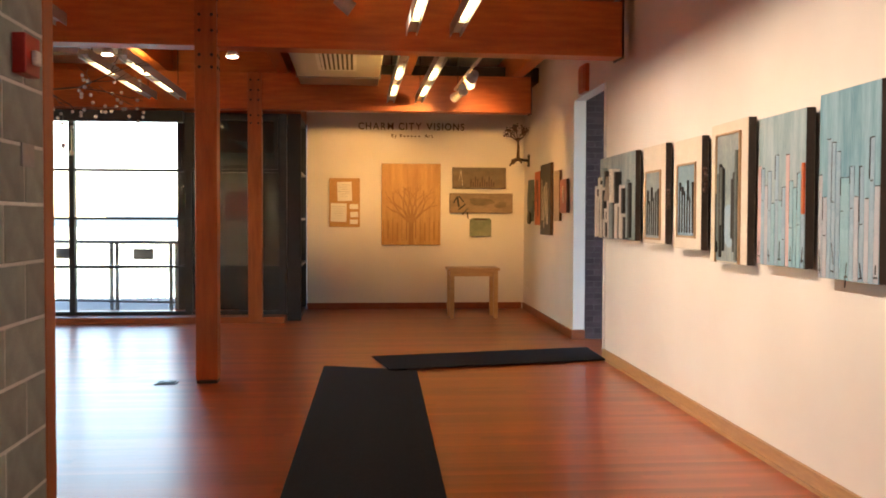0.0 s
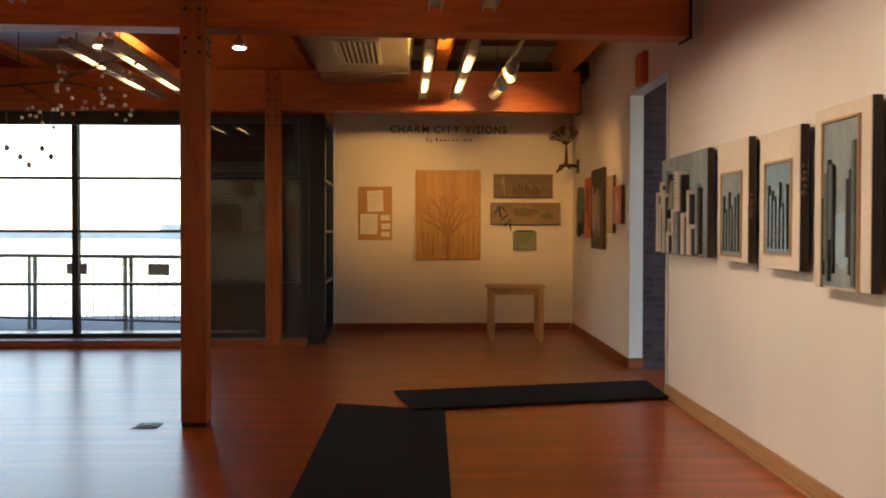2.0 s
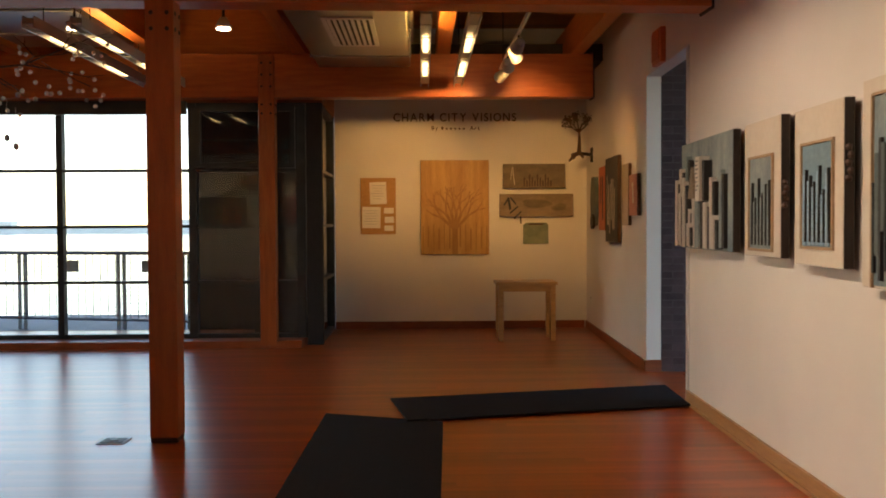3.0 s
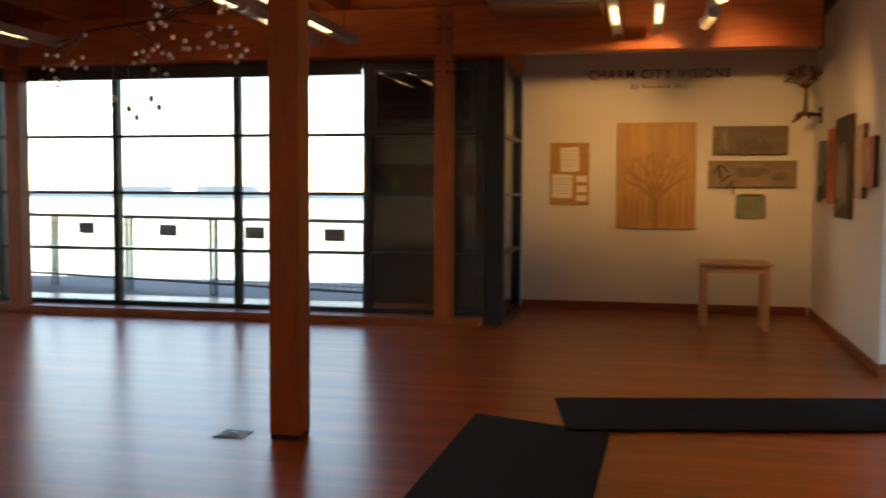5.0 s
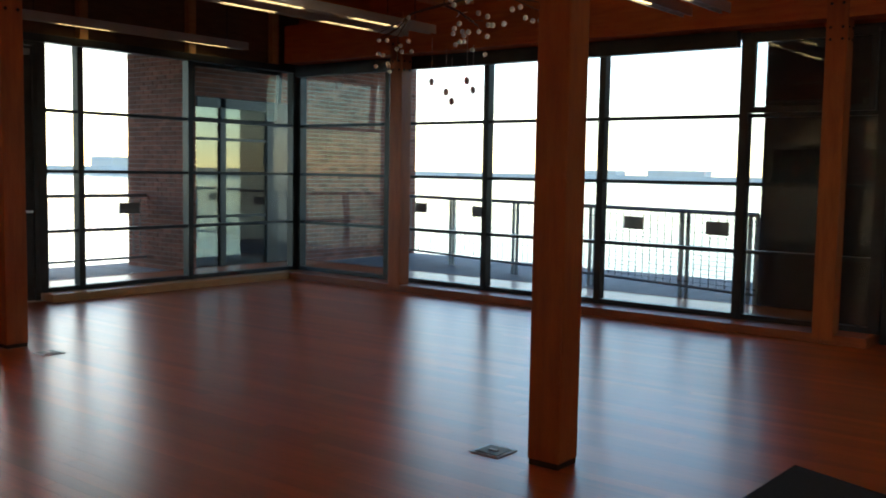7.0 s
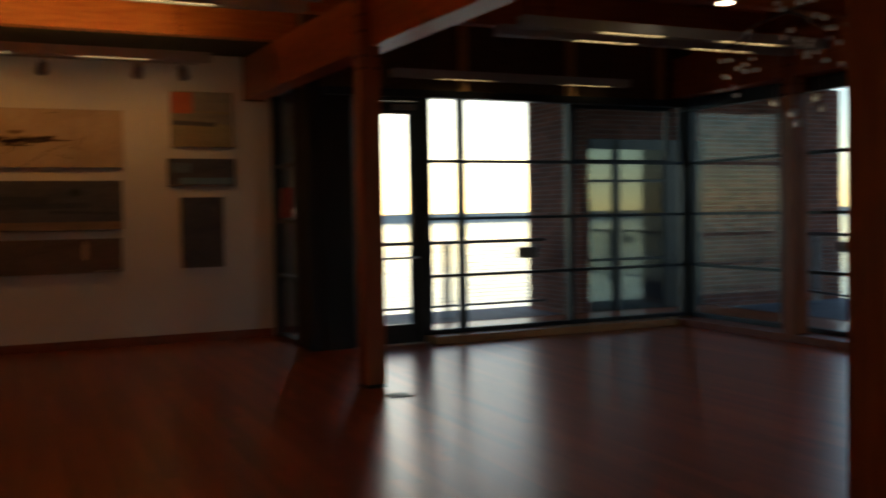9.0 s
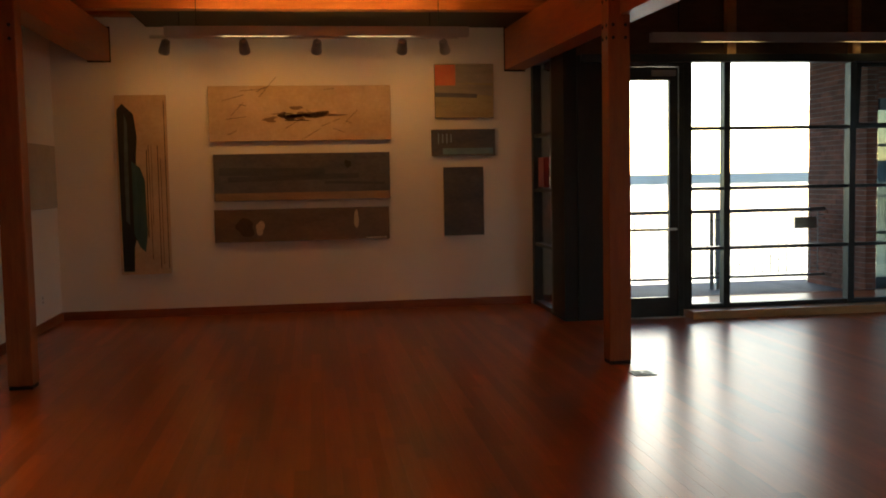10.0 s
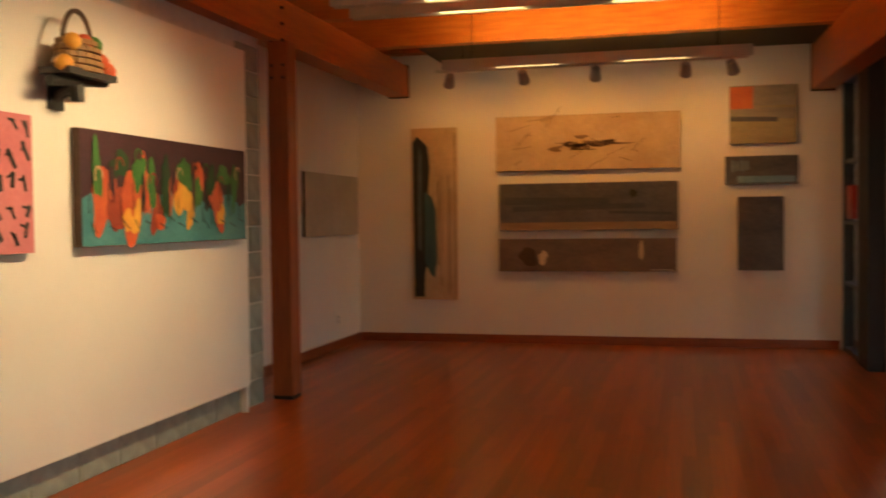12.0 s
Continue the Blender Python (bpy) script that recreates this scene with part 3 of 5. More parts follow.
# ---- floor outlets ----
def floor_box(x, y, turn):
    f = thing("floor_outlet", (x, y, 0), "square metal floor outlet cover", "floor outlet", "floor outlets")
    f.rotation_euler.z = radians(turn)
    block("cover_frame", (-0.088, -0.088, 0), (0.088, 0.088, 0.006), M_GREY, f, bevel=0.002)
    block("cover_lid", (-0.07, -0.07, 0.006), (0.07, 0.07, 0.009), M_STEEL_DARK, f, bevel=0.002)
    block("lid_pull", (-0.025, -0.012, 0.009), (0.025, 0.012, 0.013), M_GREY, f)


floor_box(-1.93, 6.48, 0), floor_box(-5.98, 6.30, 0)
ds = thing("door_stop", (-2.06, 11.08, 0), "small black rubber door stop on the floor", "door stop")
bm = bmesh.new()
add_tube(bm, (0, 0, 0), (0, 0, 0.025), 0.03, 0.026, 12)
part("base", bm, M_BLACK, ds)
bm = bmesh.new()
add_ball(bm, (0, 0, 0.04), 0.028, 10, 0.8)
part("rubber_cap", bm, M_BLACK, ds, smooth=True)

# ---- table ----
t = thing("side_table", (1.28, 11.72, 0), "small plain pale wooden table against the wall", "table")
for sx in (-1, 1):
    for sy in (-1, 1):
        block("leg", (sx * 0.305 - 0.03, sy * 0.20 - 0.03, 0), (sx * 0.305 + 0.03, sy * 0.20 + 0.03, 0.665), M_OAK, t, bevel=0.004)
block("tabletop", (-0.358, -0.255, 0.665), (0.358, 0.255, 0.70), M_OAK, t, bevel=0.006)
for sy in (-1, 1):
    block("apron", (-0.275, sy * 0.20 - 0.012, 0.585), (0.275, sy * 0.20 + 0.012, 0.665), M_OAK, t)
for sx in (-1, 1):
    block("apron", (sx * 0.305 - 0.012, -0.17, 0.585), (sx * 0.305 + 0.012, 0.17, 0.665), M_OAK, t)

# ---- art: local x along the wall, local y out of the wall, z up ----
def on_wall(wall, u, z):
    """The base pose of something hung at u along a wall and height z."""
    return {"N": pose(u, NORTH, z, 0, 0, 180), "E": pose(1.888 + 0.0267 * u, u, z, 0, 0, 88.47), "W": pose(WEST, u, z, 0, 0, -90),
            "P": pose(u, 1.555, z), "S": pose(u, SOUTH_AL, z)}[wall]


def art(name, wall, u, z, label, category="painting", group=""):
    ob = new(name)
    ob.matrix_world = on_wall(wall, u, z)
    return tagged(ob, label, category, group)


def canvas(a, w, h, d, face, side=None, y0=0.012):
    """A stretched canvas or panel centred on a's origin, its sides in one mesh and its face in another."""
    s = side or face
    part_s = bmesh.new()
    add_box(part_s, (-w / 2, y0, -h / 2), (w / 2, y0 + d - 0.003, h / 2))
    part("stretcher", part_s, s, a, bevel=0.003)
    f = bmesh.new()
    add_box(f, (-w / 2 + 0.002, y0 + d - 0.003, -h / 2 + 0.002), (w / 2 - 0.002, y0 + d, h / 2 - 0.002))
    part("picture_surface", f, face, a)
    c = bmesh.new()
    add_box(c, (-w / 4, 0.0, h / 4), (w / 4, y0, h / 4 + 0.02))
    part("hanging_cleat", c, M_STEEL_DARK, a)
    return y0 + d


MIRROR = 1


def strokes(a, name, rects, y, material, label="", thick=0.003):
    """Raised bars or daubs on a face: rectangles (x, z, width, height, degrees), each a part."""
    for x, z, w, h, deg in rects:
        x, deg = x * MIRROR, deg * MIRROR
        bm = bmesh.new()
        add_box(bm, (-w / 2, 0, -h / 2), (w / 2, thick, h / 2))
        ob = part(name, bm, material, a, label)
        ob.location, ob.rotation_euler = (x, y, z), (0, radians(deg), 0)


def daub(a, name, pts, y, material, thick=0.003, label=""):
    """A flat raised shape with the outline pts (x, z)."""
    bm = bmesh.new()
    pts = [(x * MIRROR, z) for x, z in pts]
    lo = [bm.verts.new((x, y, z)) for x, z in pts]
    hi = [bm.verts.new((x, y + thick, z)) for x, z in pts]
    n = len(pts)
    bm.faces.new(lo), bm.faces.new(hi[::-1])
    for k in range(n):
        bm.faces.new((lo[k], hi[k], hi[(k + 1) % n], lo[(k + 1) % n]))
    return part(name, bm, material, a, label)


def blob(cx, cz, rx, rz, wob, seed, n=18):
    r = random.Random(seed)
    ph = [r.uniform(0, 6.28) for _ in range(3)]
    out = []
    for k in range(n):
        t = 2 * math.pi * k / n
        q = 1 + wob * (math.sin(2 * t + ph[0]) + 0.7 * math.sin(3 * t + ph[1]) + 0.5 * math.sin(5 * t + ph[2])) / 2
        out.append((cx + rx * q * math.cos(t), cz + rz * q * math.sin(t)))
    return out


def paint(name, low, high, scale=4.0, stretch=(1, 1, 1), rough=0.55, bump=0.3):
    return surface(name, low, high, rough, scale=scale, stretch=stretch, fine=scale * 9, bump=bump, depth=0.002)


# east wall: six panels
P_CREAM = paint("cream_board", (0.62, 0.55, 0.46), (0.72, 0.66, 0.57), 3)
P_BROWN = paint("dark_brown_edge", (0.045, 0.02, 0.012), (0.09, 0.045, 0.025), 5)
P_EDGE = paint("black_brown_edge", (0.016, 0.010, 0.007), (0.035, 0.02, 0.013), 5)
P_TEAL = paint("teal_wash", (0.15, 0.27, 0.34), (0.36, 0.46, 0.52), 3.0, (5, 1, 0.7))
P_TEAL2 = paint("pale_teal_wash", (0.07, 0.23, 0.34), (0.27, 0.46, 0.58), 2.4, (6, 1, 0.6))
P_SLATE = paint("slate_wash", (0.12, 0.18, 0.21), (0.34, 0.40, 0.41), 4, (2, 1, 0.8))
P_BLUE = paint("slate_blue_wash", (0.10, 0.19, 0.26), (0.22, 0.34, 0.42), 5)
P_WHITE = paint("ivory_strip", (0.60, 0.56, 0.50), (0.74, 0.70, 0.64), 6)
P_ROSE = paint("rose_strip", (0.48, 0.32, 0.34), (0.58, 0.42, 0.43), 6)
P_PALEB = paint("pale_blue_strip", (0.20, 0.33, 0.47), (0.33, 0.47, 0.59), 6)
P_ORANGE = paint("orange_edge", (0.50, 0.09, 0.03), (0.62, 0.16, 0.05), 6)
P_DGREEN = paint("dark_green_grey", (0.05, 0.07, 0.07), (0.12, 0.15, 0.15), 6)
P_RUST0 = paint("weathered_tan_board", (0.22, 0.17, 0.12), (0.34, 0.27, 0.20), 6)
P_TAN0 = paint("raw_wood_edge", (0.34, 0.22, 0.12), (0.46, 0.31, 0.18), 6)


a = art("relief_panel", "E", 6.86, 1.58, "relief panel of black and ivory wooden strips", "wall relief", "relief panels in a row")
y = canvas(a, 1.28, 0.765, 0.05, P_SLATE, P_EDGE, 0.03)
# strips from left to right: x of the middle, top, foot, width, how proud
for k, (x, zt, zb, w, d) in enumerate([(0.565, 0.12, -0.37, 0.05, 0.05), (0.50, 0.20, -0.37, 0.07, 0.035), (0.44, 0.02, -0.36, 0.045, 0.06), (0.385, 0.13, -0.37, 0.055, 0.045), (0.325, 0.28, -0.14, 0.05, 0.04),
                                       (0.30, 0.10, -0.37, 0.045, 0.07), (0.235, -0.10, -0.37, 0.05, 0.05), (0.19, -0.20, -0.36, 0.035, 0.07), (0.14, 0.0, -0.37, 0.05, 0.045), (0.03, -0.02, -0.37, 0.11, 0.05),
                                       (-0.06, 0.25, -0.05, 0.13, 0.07), (-0.10, -0.06, -0.37, 0.10, 0.035), (-0.25, 0.10, -0.37, 0.05, 0.04), (-0.33, -0.15, -0.37, 0.05, 0.05), (-0.42, 0.14, -0.36, 0.05, 0.03)]):
    x, w = x * 1.1, w * 1.1
    strokes(a, "strip", [(x, (zt + zb) / 2, w * 0.75, zt - zb, 0)], y, P_WHITE if k % 5 != 4 else P_SLATE, thick=d)
    # black board offset beside the strip, as its shadow and the black ground
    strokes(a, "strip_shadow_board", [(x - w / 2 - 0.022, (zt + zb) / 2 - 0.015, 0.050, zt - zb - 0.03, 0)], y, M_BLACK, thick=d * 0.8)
daub(a, "arrow_plate", [(0.19, -0.03), (0.02, -0.03), (0.10, 0.19)], y + 0.05, P_RUST0, 0.02)
strokes(a, "writing", [(-0.06 + 0.02 * (j % 2), 0.22 - 0.028 * j, 0.06, 0.008, 0) for j in range(8)], y + 0.071, P_DGREEN, thick=0.001)
for k, (u, w, h, zc, iw, ih, ix, iz, face) in enumerate(((5.67, 0.60, 0.765, 1.573, 0.38, 0.51, 0.01, -0.083, P_SLATE), (4.865, 0.60, 0.768, 1.556, 0.37, 0.49, 0.0, -0.045, P_BLUE))):
    a = art("framed_relief", "E", u, zc, "small slate blue relief of dark strips in a wide cream frame", "wall relief", "relief panels in a row")
    y = canvas(a, w, h, 0.05, P_CREAM, P_EDGE, 0.03)
    strokes(a, "inset_panel", [(ix, iz, iw, ih, 0)], y, face, thick=0.004)
    strokes(a, "inset_edge", [(ix, iz + ih / 2 + 0.008, iw + 0.03, 0.014, 0), (ix, iz - ih / 2 - 0.008, iw + 0.03, 0.014, 0), (ix - iw / 2 - 0.008, iz, 0.014, ih, 0), (ix + iw / 2 + 0.008, iz, 0.014, ih, 0)], y, P_TAN0, thick=0.012)
    for j in range(6):
        x = ix + iw / 2 - 0.045 - (iw - 0.09) * j / 5
        zt = iz - 0.02 + 0.14 * abs(math.sin(1.9 * j + 1 + k))
        strokes(a, "strip", [(x, (zt + iz - ih / 2) / 2, 0.04, zt - iz + ih / 2 - 0.01, 0)], y + 0.004, P_SLATE if k == 0 else P_PALEB, thick=0.008)
        strokes(a, "dark_line", [(x - 0.024, (zt + iz - ih / 2) / 2 + 0.02, 0.010, zt - iz + ih / 2, 1.5 * (j % 3 - 1))], y + 0.004, M_BLACK, thick=0.014)
    bm = bmesh.new()
    for j in range(5):
        add_ball(bm, (-w / 2 - 0.004, y - 0.02 - 0.01 * (j % 2), 0.16 - 0.035 * j if k else 0.02 - 0.03 * j), 0.018, 6)
    part("knobbly_edge", bm, P_BROWN, a)
a = art("framed_relief", "E", 4.065, 1.543, "tall slate relief of dark strips in a cream frame", "wall relief", "relief panels in a row")
y = canvas(a, 0.61, 0.87, 0.05, P_CREAM, P_EDGE, 0.03)
strokes(a, "inset_panel", [(0.0, -0.033, 0.38, 0.78, 0)], y, P_SLATE, thick=0.004)
strokes(a, "inset_edge", [(0.197, -0.033, 0.012, 0.80, 0), (-0.197, -0.033, 0.012, 0.80, 0), (0.0, 0.363, 0.38, 0.012, 0)], y, P_TAN0, thick=0.014)
daub(a, "round_form", blob(-0.03, -0.20, 0.11, 0.14, 0.1, 4), y + 0.004, P_PALEB)
for x, zt, zb, w in ((0.17, 0.0, -0.37, 0.014), (0.135, 0.12, -0.30, 0.034), (0.105, 0.18, -0.40, 0.020), (0.08, 0.16, -0.20, 0.026), (0.055, 0.15, -0.36, 0.014), (-0.10, 0.08, -0.28, 0.020), (-0.13, 0.12, -0.36, 0.018), (-0.165, 0.25, -0.41, 0.034)):
    strokes(a, "strip", [(x, (zt + zb) / 2, w, zt - zb, 0)], y + 0.006, M_BLACK if w < 0.025 else P_DGREEN, thick=0.014)


P_LILAC = paint("pale_lilac_strip", (0.34, 0.37, 0.46), (0.46, 0.49, 0.56), 6)
P_CYAN = paint("pale_cyan_strip", (0.17, 0.37, 0.48), (0.29, 0.50, 0.60), 6)


def big_city(u, w, zc, h, face, seed, edge):
    a = art("city_relief", "E", u, zc, "large pale teal relief of thin vertical strips and ink ticks", "wall relief", "relief panels in a row")
    y = canvas(a, w, h, 0.05, face, P_EDGE, 0.03)
    r = random.Random(seed)
    n = 13
    mats = (P_PALEB, P_CYAN, P_LILAC, P_CYAN, P_PALEB, P_LILAC, P_ROSE if edge else P_PALEB)
    for k in range(n):
        x = -w / 2 + w * (k + 0.5) / n
        zb, zt = -h / 2 + 0.004, r.uniform(-0.1, 0.26) * h
        strokes(a, "strip", [(x, (zb + zt) / 2, w / n * r.uniform(0.7, 0.98), zt - zb, r.uniform(-0.5, 0.5))], y, mats[r.randrange(7)], thick=r.uniform(0.0015, 0.004))
        tick = [(x + r.uniform(-0.01, 0.01), zt, w / n * r.uniform(0.4, 0.9), 0.0045, r.uniform(-6, 6))]
        if k % 2:
            ln = (zt - zb) * r.uniform(0.15, 0.5)
            tick += [(x + w / n * 0.42, zt - ln / 2, 0.004, ln, r.uniform(-1.5, 1.5)), (x, zt - r.uniform(0.15, 0.3), w / n * 0.5, 0.0045, r.uniform(-8, 8))]
        if k % 3 == 0:
            tick += [(x, zb + r.uniform(0.02, 0.12), 0.006, r.uniform(0.04, 0.12), r.uniform(-12, 12)), (x, zb + r.uniform(0.01, 0.05), 0.03, 0.008, r.uniform(-12, 12))]
        strokes(a, "ink_tick", tick, y, M_BLACK, thick=0.0045)
    if edge:
        strokes(a, "orange_edge", [(-w / 2 + 0.012, 0.0, 0.022, 0.26, 0)], y, P_ORANGE, thick=0.012)
    return a


big_city(3.30, 0.60, 1.536, 0.817, P_TEAL, 3, True)
big_city(2.565, 0.57, 1.54, 0.887, P_TEAL2, 8, False)

# east wall beyond the doorway
a = art("narrow_painting", "E", 10.76, 1.64, "dark narrow painting with pale vertical marks", "painting")
y = canvas(a, 0.76, 0.93, 0.04, M_BLACK, P_BROWN)
strokes(a, "pale_mark", [(-0.2 + 0.09 * k, -0.1 + 0.05 * (k % 3), 0.014, 0.45 + 0.1 * (k % 2), 3 * (k % 3) - 3) for k in range(6)], y, P_CREAM)
a = art("red_relief", "E", 11.42, 1.67, "narrow orange red wall relief", "wall relief")
y = canvas(a, 0.44, 0.74, 0.035, P_ORANGE, P_BROWN)
strokes(a, "dark_mark", [(-0.05, 0.0, 0.05, 0.5, 4), (0.08, 0.1, 0.03, 0.3, -4)], y, M_BLACK)
a = art("hexagon_relief", "E", 12.1, 1.65, "dark hexagonal wall relief", "wall relief")
daub(a, "plate", [(-0.12, -0.3), (0.12, -0.3), (0.22, 0.0), (0.12, 0.3), (-0.12, 0.3), (-0.22, 0.0)], 0.0, P_DGREEN, 0.05)
daub(a, "dark_knob", blob(-0.1, -0.25, 0.1, 0.1, 0.2, 3), 0.051, M_BLACK, 0.03)
a = art("pale_panel", "E", 9.98, 1.67, "narrow grey beige wall panel", "painting")
canvas(a, 0.35, 0.62, 0.035, paint("beige_wash", (0.30, 0.24, 0.18), (0.46, 0.38, 0.30), 5), P_BROWN)
a = art("rose_panel", "E", 9.56, 1.655, "small rose coloured wall panel", "painting")
y = canvas(a, 0.40, 0.40, 0.035, paint("rose_wash", (0.42, 0.14, 0.12), (0.56, 0.26, 0.21), 6), P_BROWN)
strokes(a, "mark", [(0.0, 0.02, 0.05, 0.2, 10)], y, P_CREAM)

# north wall
a = art("notice_board", "N", -0.522, 1.622, "cork notice board with white papers pinned on", "notice board")
y = canvas(a, 0.463, 0.74, 0.02, paint("cork", (0.40, 0.21, 0.06), (0.54, 0.31, 0.11), 30), M_OAK)
for nm, rect in (("paper_sheet", (0.0, 0.17, 0.22, 0.29, 2)), ("paper_sheet", (0.09, -0.15, 0.24, 0.28, -1)), ("paper_slip", (-0.14, -0.06, 0.13, 0.075, 0)), ("paper_slip", (-0.145, -0.18, 0.12, 0.08, 3)), ("paper_slip", (-0.14, -0.29, 0.12, 0.07, 0))):
    strokes(a, nm, [rect], y, M_PAPER)
strokes(a, "writing", [(0.0 + 0.01 * (k % 2), 0.27 - 0.035 * k, 0.17 - 0.03 * (k % 3), 0.006, 0) for k in range(6)] + [(0.09, -0.06 - 0.035 * k, 0.19 - 0.03 * (k % 2), 0.006, 0) for k in range(6)], y + 0.003, M_SILVER, thick=0.0006)
P_TREEP = paint("golden_wood_panel", (0.40, 0.205, 0.05), (0.60, 0.36, 0.11), 2.0, (6, 1, 0.6))
P_TREED = paint("brown_branch_stain", (0.31, 0.15, 0.037), (0.42, 0.225, 0.065), 6, (5, 1, 0.6))
a = art("tree_painting", "N", 0.487, 1.60, "golden brown painting of a bare tree", "painting")
y = canvas(a, 0.90, 1.24, 0.035, P_TREEP, P_BROWN)
rt = random.Random(21)


laid = []


def branch(x, z, ang, ln, w, depth):
    x2, z2 = x + math.sin(ang) * ln, z + math.cos(ang) * ln
    if abs(x2) > 0.40 or z2 > 0.58:
        return
    laid.append(1)
    strokes(a, "branch", [((x + x2) / 2, (z + z2) / 2, w, ln * 1.08, math.degrees(ang))], y, P_TREED, thick=0.0015 + 0.00005 * len(laid))
    if depth:
        for s in (-1, 1):
            branch(x2, z2, ang + s * rt.uniform(0.18, 0.5), ln * rt.uniform(0.62, 0.85), w * 0.62, depth - 1)


branch(0.0, -0.60, 0.0, 0.36, 0.075, 0)
for s in (-0.75, -0.35, -0.08, 0.2, 0.5, 0.85):
    branch(0.03 * s, -0.27, s, 0.20, 0.038, 3)
strokes(a, "drip", [(-0.42 + 0.07 * k, -0.42 + 0.02 * (k % 3), 0.012 + 0.008 * (k % 2), 0.36 - 0.08 * (k % 2), 0) for k in range(13)], y, P_TREED, thick=0.001)
P_RUST = paint("dark_rusted_board", (0.10, 0.075, 0.045), (0.20, 0.15, 0.09), 6, (1, 1, 2))
a = art("plank_relief", "N", 1.53, 2.008, "dark weathered board with a faint skyline", "wall relief")
y = canvas(a, 0.82, 0.32, 0.06, P_RUST, P_BROWN)
strokes(a, "skyline_bar", [(-0.22 + 0.035 * k, -0.10 + 0.02 * (k % 3), 0.02, 0.08 + 0.04 * (k % 3), 0) for k in range(11)], y, P_BROWN)
strokes(a, "scratch", [(0.27, 0.0, 0.006, 0.24, 6), (0.30, 0.03, 0.005, 0.14, -8)], y, P_CREAM, thick=0.001)
a = art("plank_relief", "N", 1.561, 1.624, "long weathered board with a small dark figure of branches", "wall relief")
y = canvas(a, 0.97, 0.30, 0.06, paint("grey_brown_board", (0.16, 0.115, 0.07), (0.29, 0.215, 0.14), 5, (1, 1, 2)), P_BROWN)
strokes(a, "twig", [(0.36, 0.02, 0.03, 0.16, 10), (0.40, 0.05, 0.02, 0.12, -30), (0.31, 0.06, 0.02, 0.12, 40), (0.30, -0.06, 0.02, 0.14, -50), (0.25, -0.13, 0.018, 0.13, -45), (0.21, -0.19, 0.018, 0.10, 5)], y, M_BLACK, thick=0.02)
daub(a, "stain", blob(0.0, 0.02, 0.22, 0.05, 0.3, 6), y, P_RUST, 0.001), daub(a, "stain", blob(-0.3, -0.03, 0.09, 0.05, 0.3, 9), y, P_RUST, 0.001)
a = art("green_panel", "N", 1.555, 1.255, "small square grey green panel with notched corners", "painting")
daub(a, "plate", [(-0.165, -0.14), (0.165, -0.14), (0.165, 0.11), (0.12, 0.14), (-0.13, 0.14), (-0.165, 0.11)], 0.0, paint("grey_green_wash", (0.12, 0.16, 0.10), (0.24, 0.27, 0.19), 8), 0.04)
strokes(a, "dark_edge", [(0, 0.12, 0.2, 0.02, 0)], 0.041, P_BROWN)

# tree sculpture in the corner
tree = thing("tree_sculpture", (2.22, 12.45, 2.10), "small dark metal tree sculpture on a wall bracket", "sculpture")
bm = bmesh.new()
rt = random.Random(4)
tips = []


def limb(p, d, ln, r, k):
    q = p + d * ln
    add_tube(bm, p, q, r, r * 0.65, 6)
    if k < 2:
        tips.append(q)
    if k:
        for _ in range(3):
            v = (d + Vector((rt.uniform(-0.8, 0.8), rt.uniform(-0.8, 0.8), rt.uniform(-0.25, 0.5)))).normalized()
            if q.x + v.x * ln < -0.03:
                limb(q, v, ln * rt.uniform(0.6, 0.85), r * 0.62, k - 1)


foot = Vector((-0.17, 0, 0.17))
limb(foot, Vector((0.03, 0, 1)), 0.17, 0.03, 0)
limb(foot + Vector((0.005, 0, 0.16)), Vector((-0.04, 0, 1)), 0.12, 0.021, 0)
tips.clear()
for s in (-1.15, -0.6, -0.1, 0.4, 0.85):
    limb(foot + Vector((0.0, 0, 0.27)), Vector((s, rt.uniform(-0.5, 0.5), 1.0 - 0.3 * abs(s))).normalized(), 0.105, 0.013, 2)
for dx, dy, dz in ((-0.13, -0.03, -0.10), (-0.07, 0.05, -0.07), (0.05, -0.03, -0.06), (-0.10, 0.02, -0.02)):
    mid = foot + Vector((dx * 0.5, dy * 0.5, dz * 0.2))
    add_tube(bm, foot, mid, 0.03, 0.022, 6), add_tube(bm, mid, foot + Vector((dx, dy, dz)), 0.022, 0.014, 6)
part("trunk", bm, P_BROWN, tree)
bm = bmesh.new()
add_tube(bm, (-0.005, 0, 0.15), foot, 0.022, n=8), add_box(bm, (-0.02, -0.05, 0.06), (0.0, 0.05, 0.24))
part("bracket", bm, M_STEEL_DARK, tree, "dark steel wall bracket")
bm = bmesh.new()
for q in tips:
    for _ in range(3):
        c = q + Vector((rt.uniform(-0.035, 0.035), rt.uniform(-0.035, 0.035), rt.uniform(-0.03, 0.03)))
        if c.x < -0.015:
            add_ball(bm, c, rt.uniform(0.010, 0.018), 5, 0.6)
tagged(part("leafage", bm, P_BROWN, tree, "rusty leaf beads"), kind="stuff")


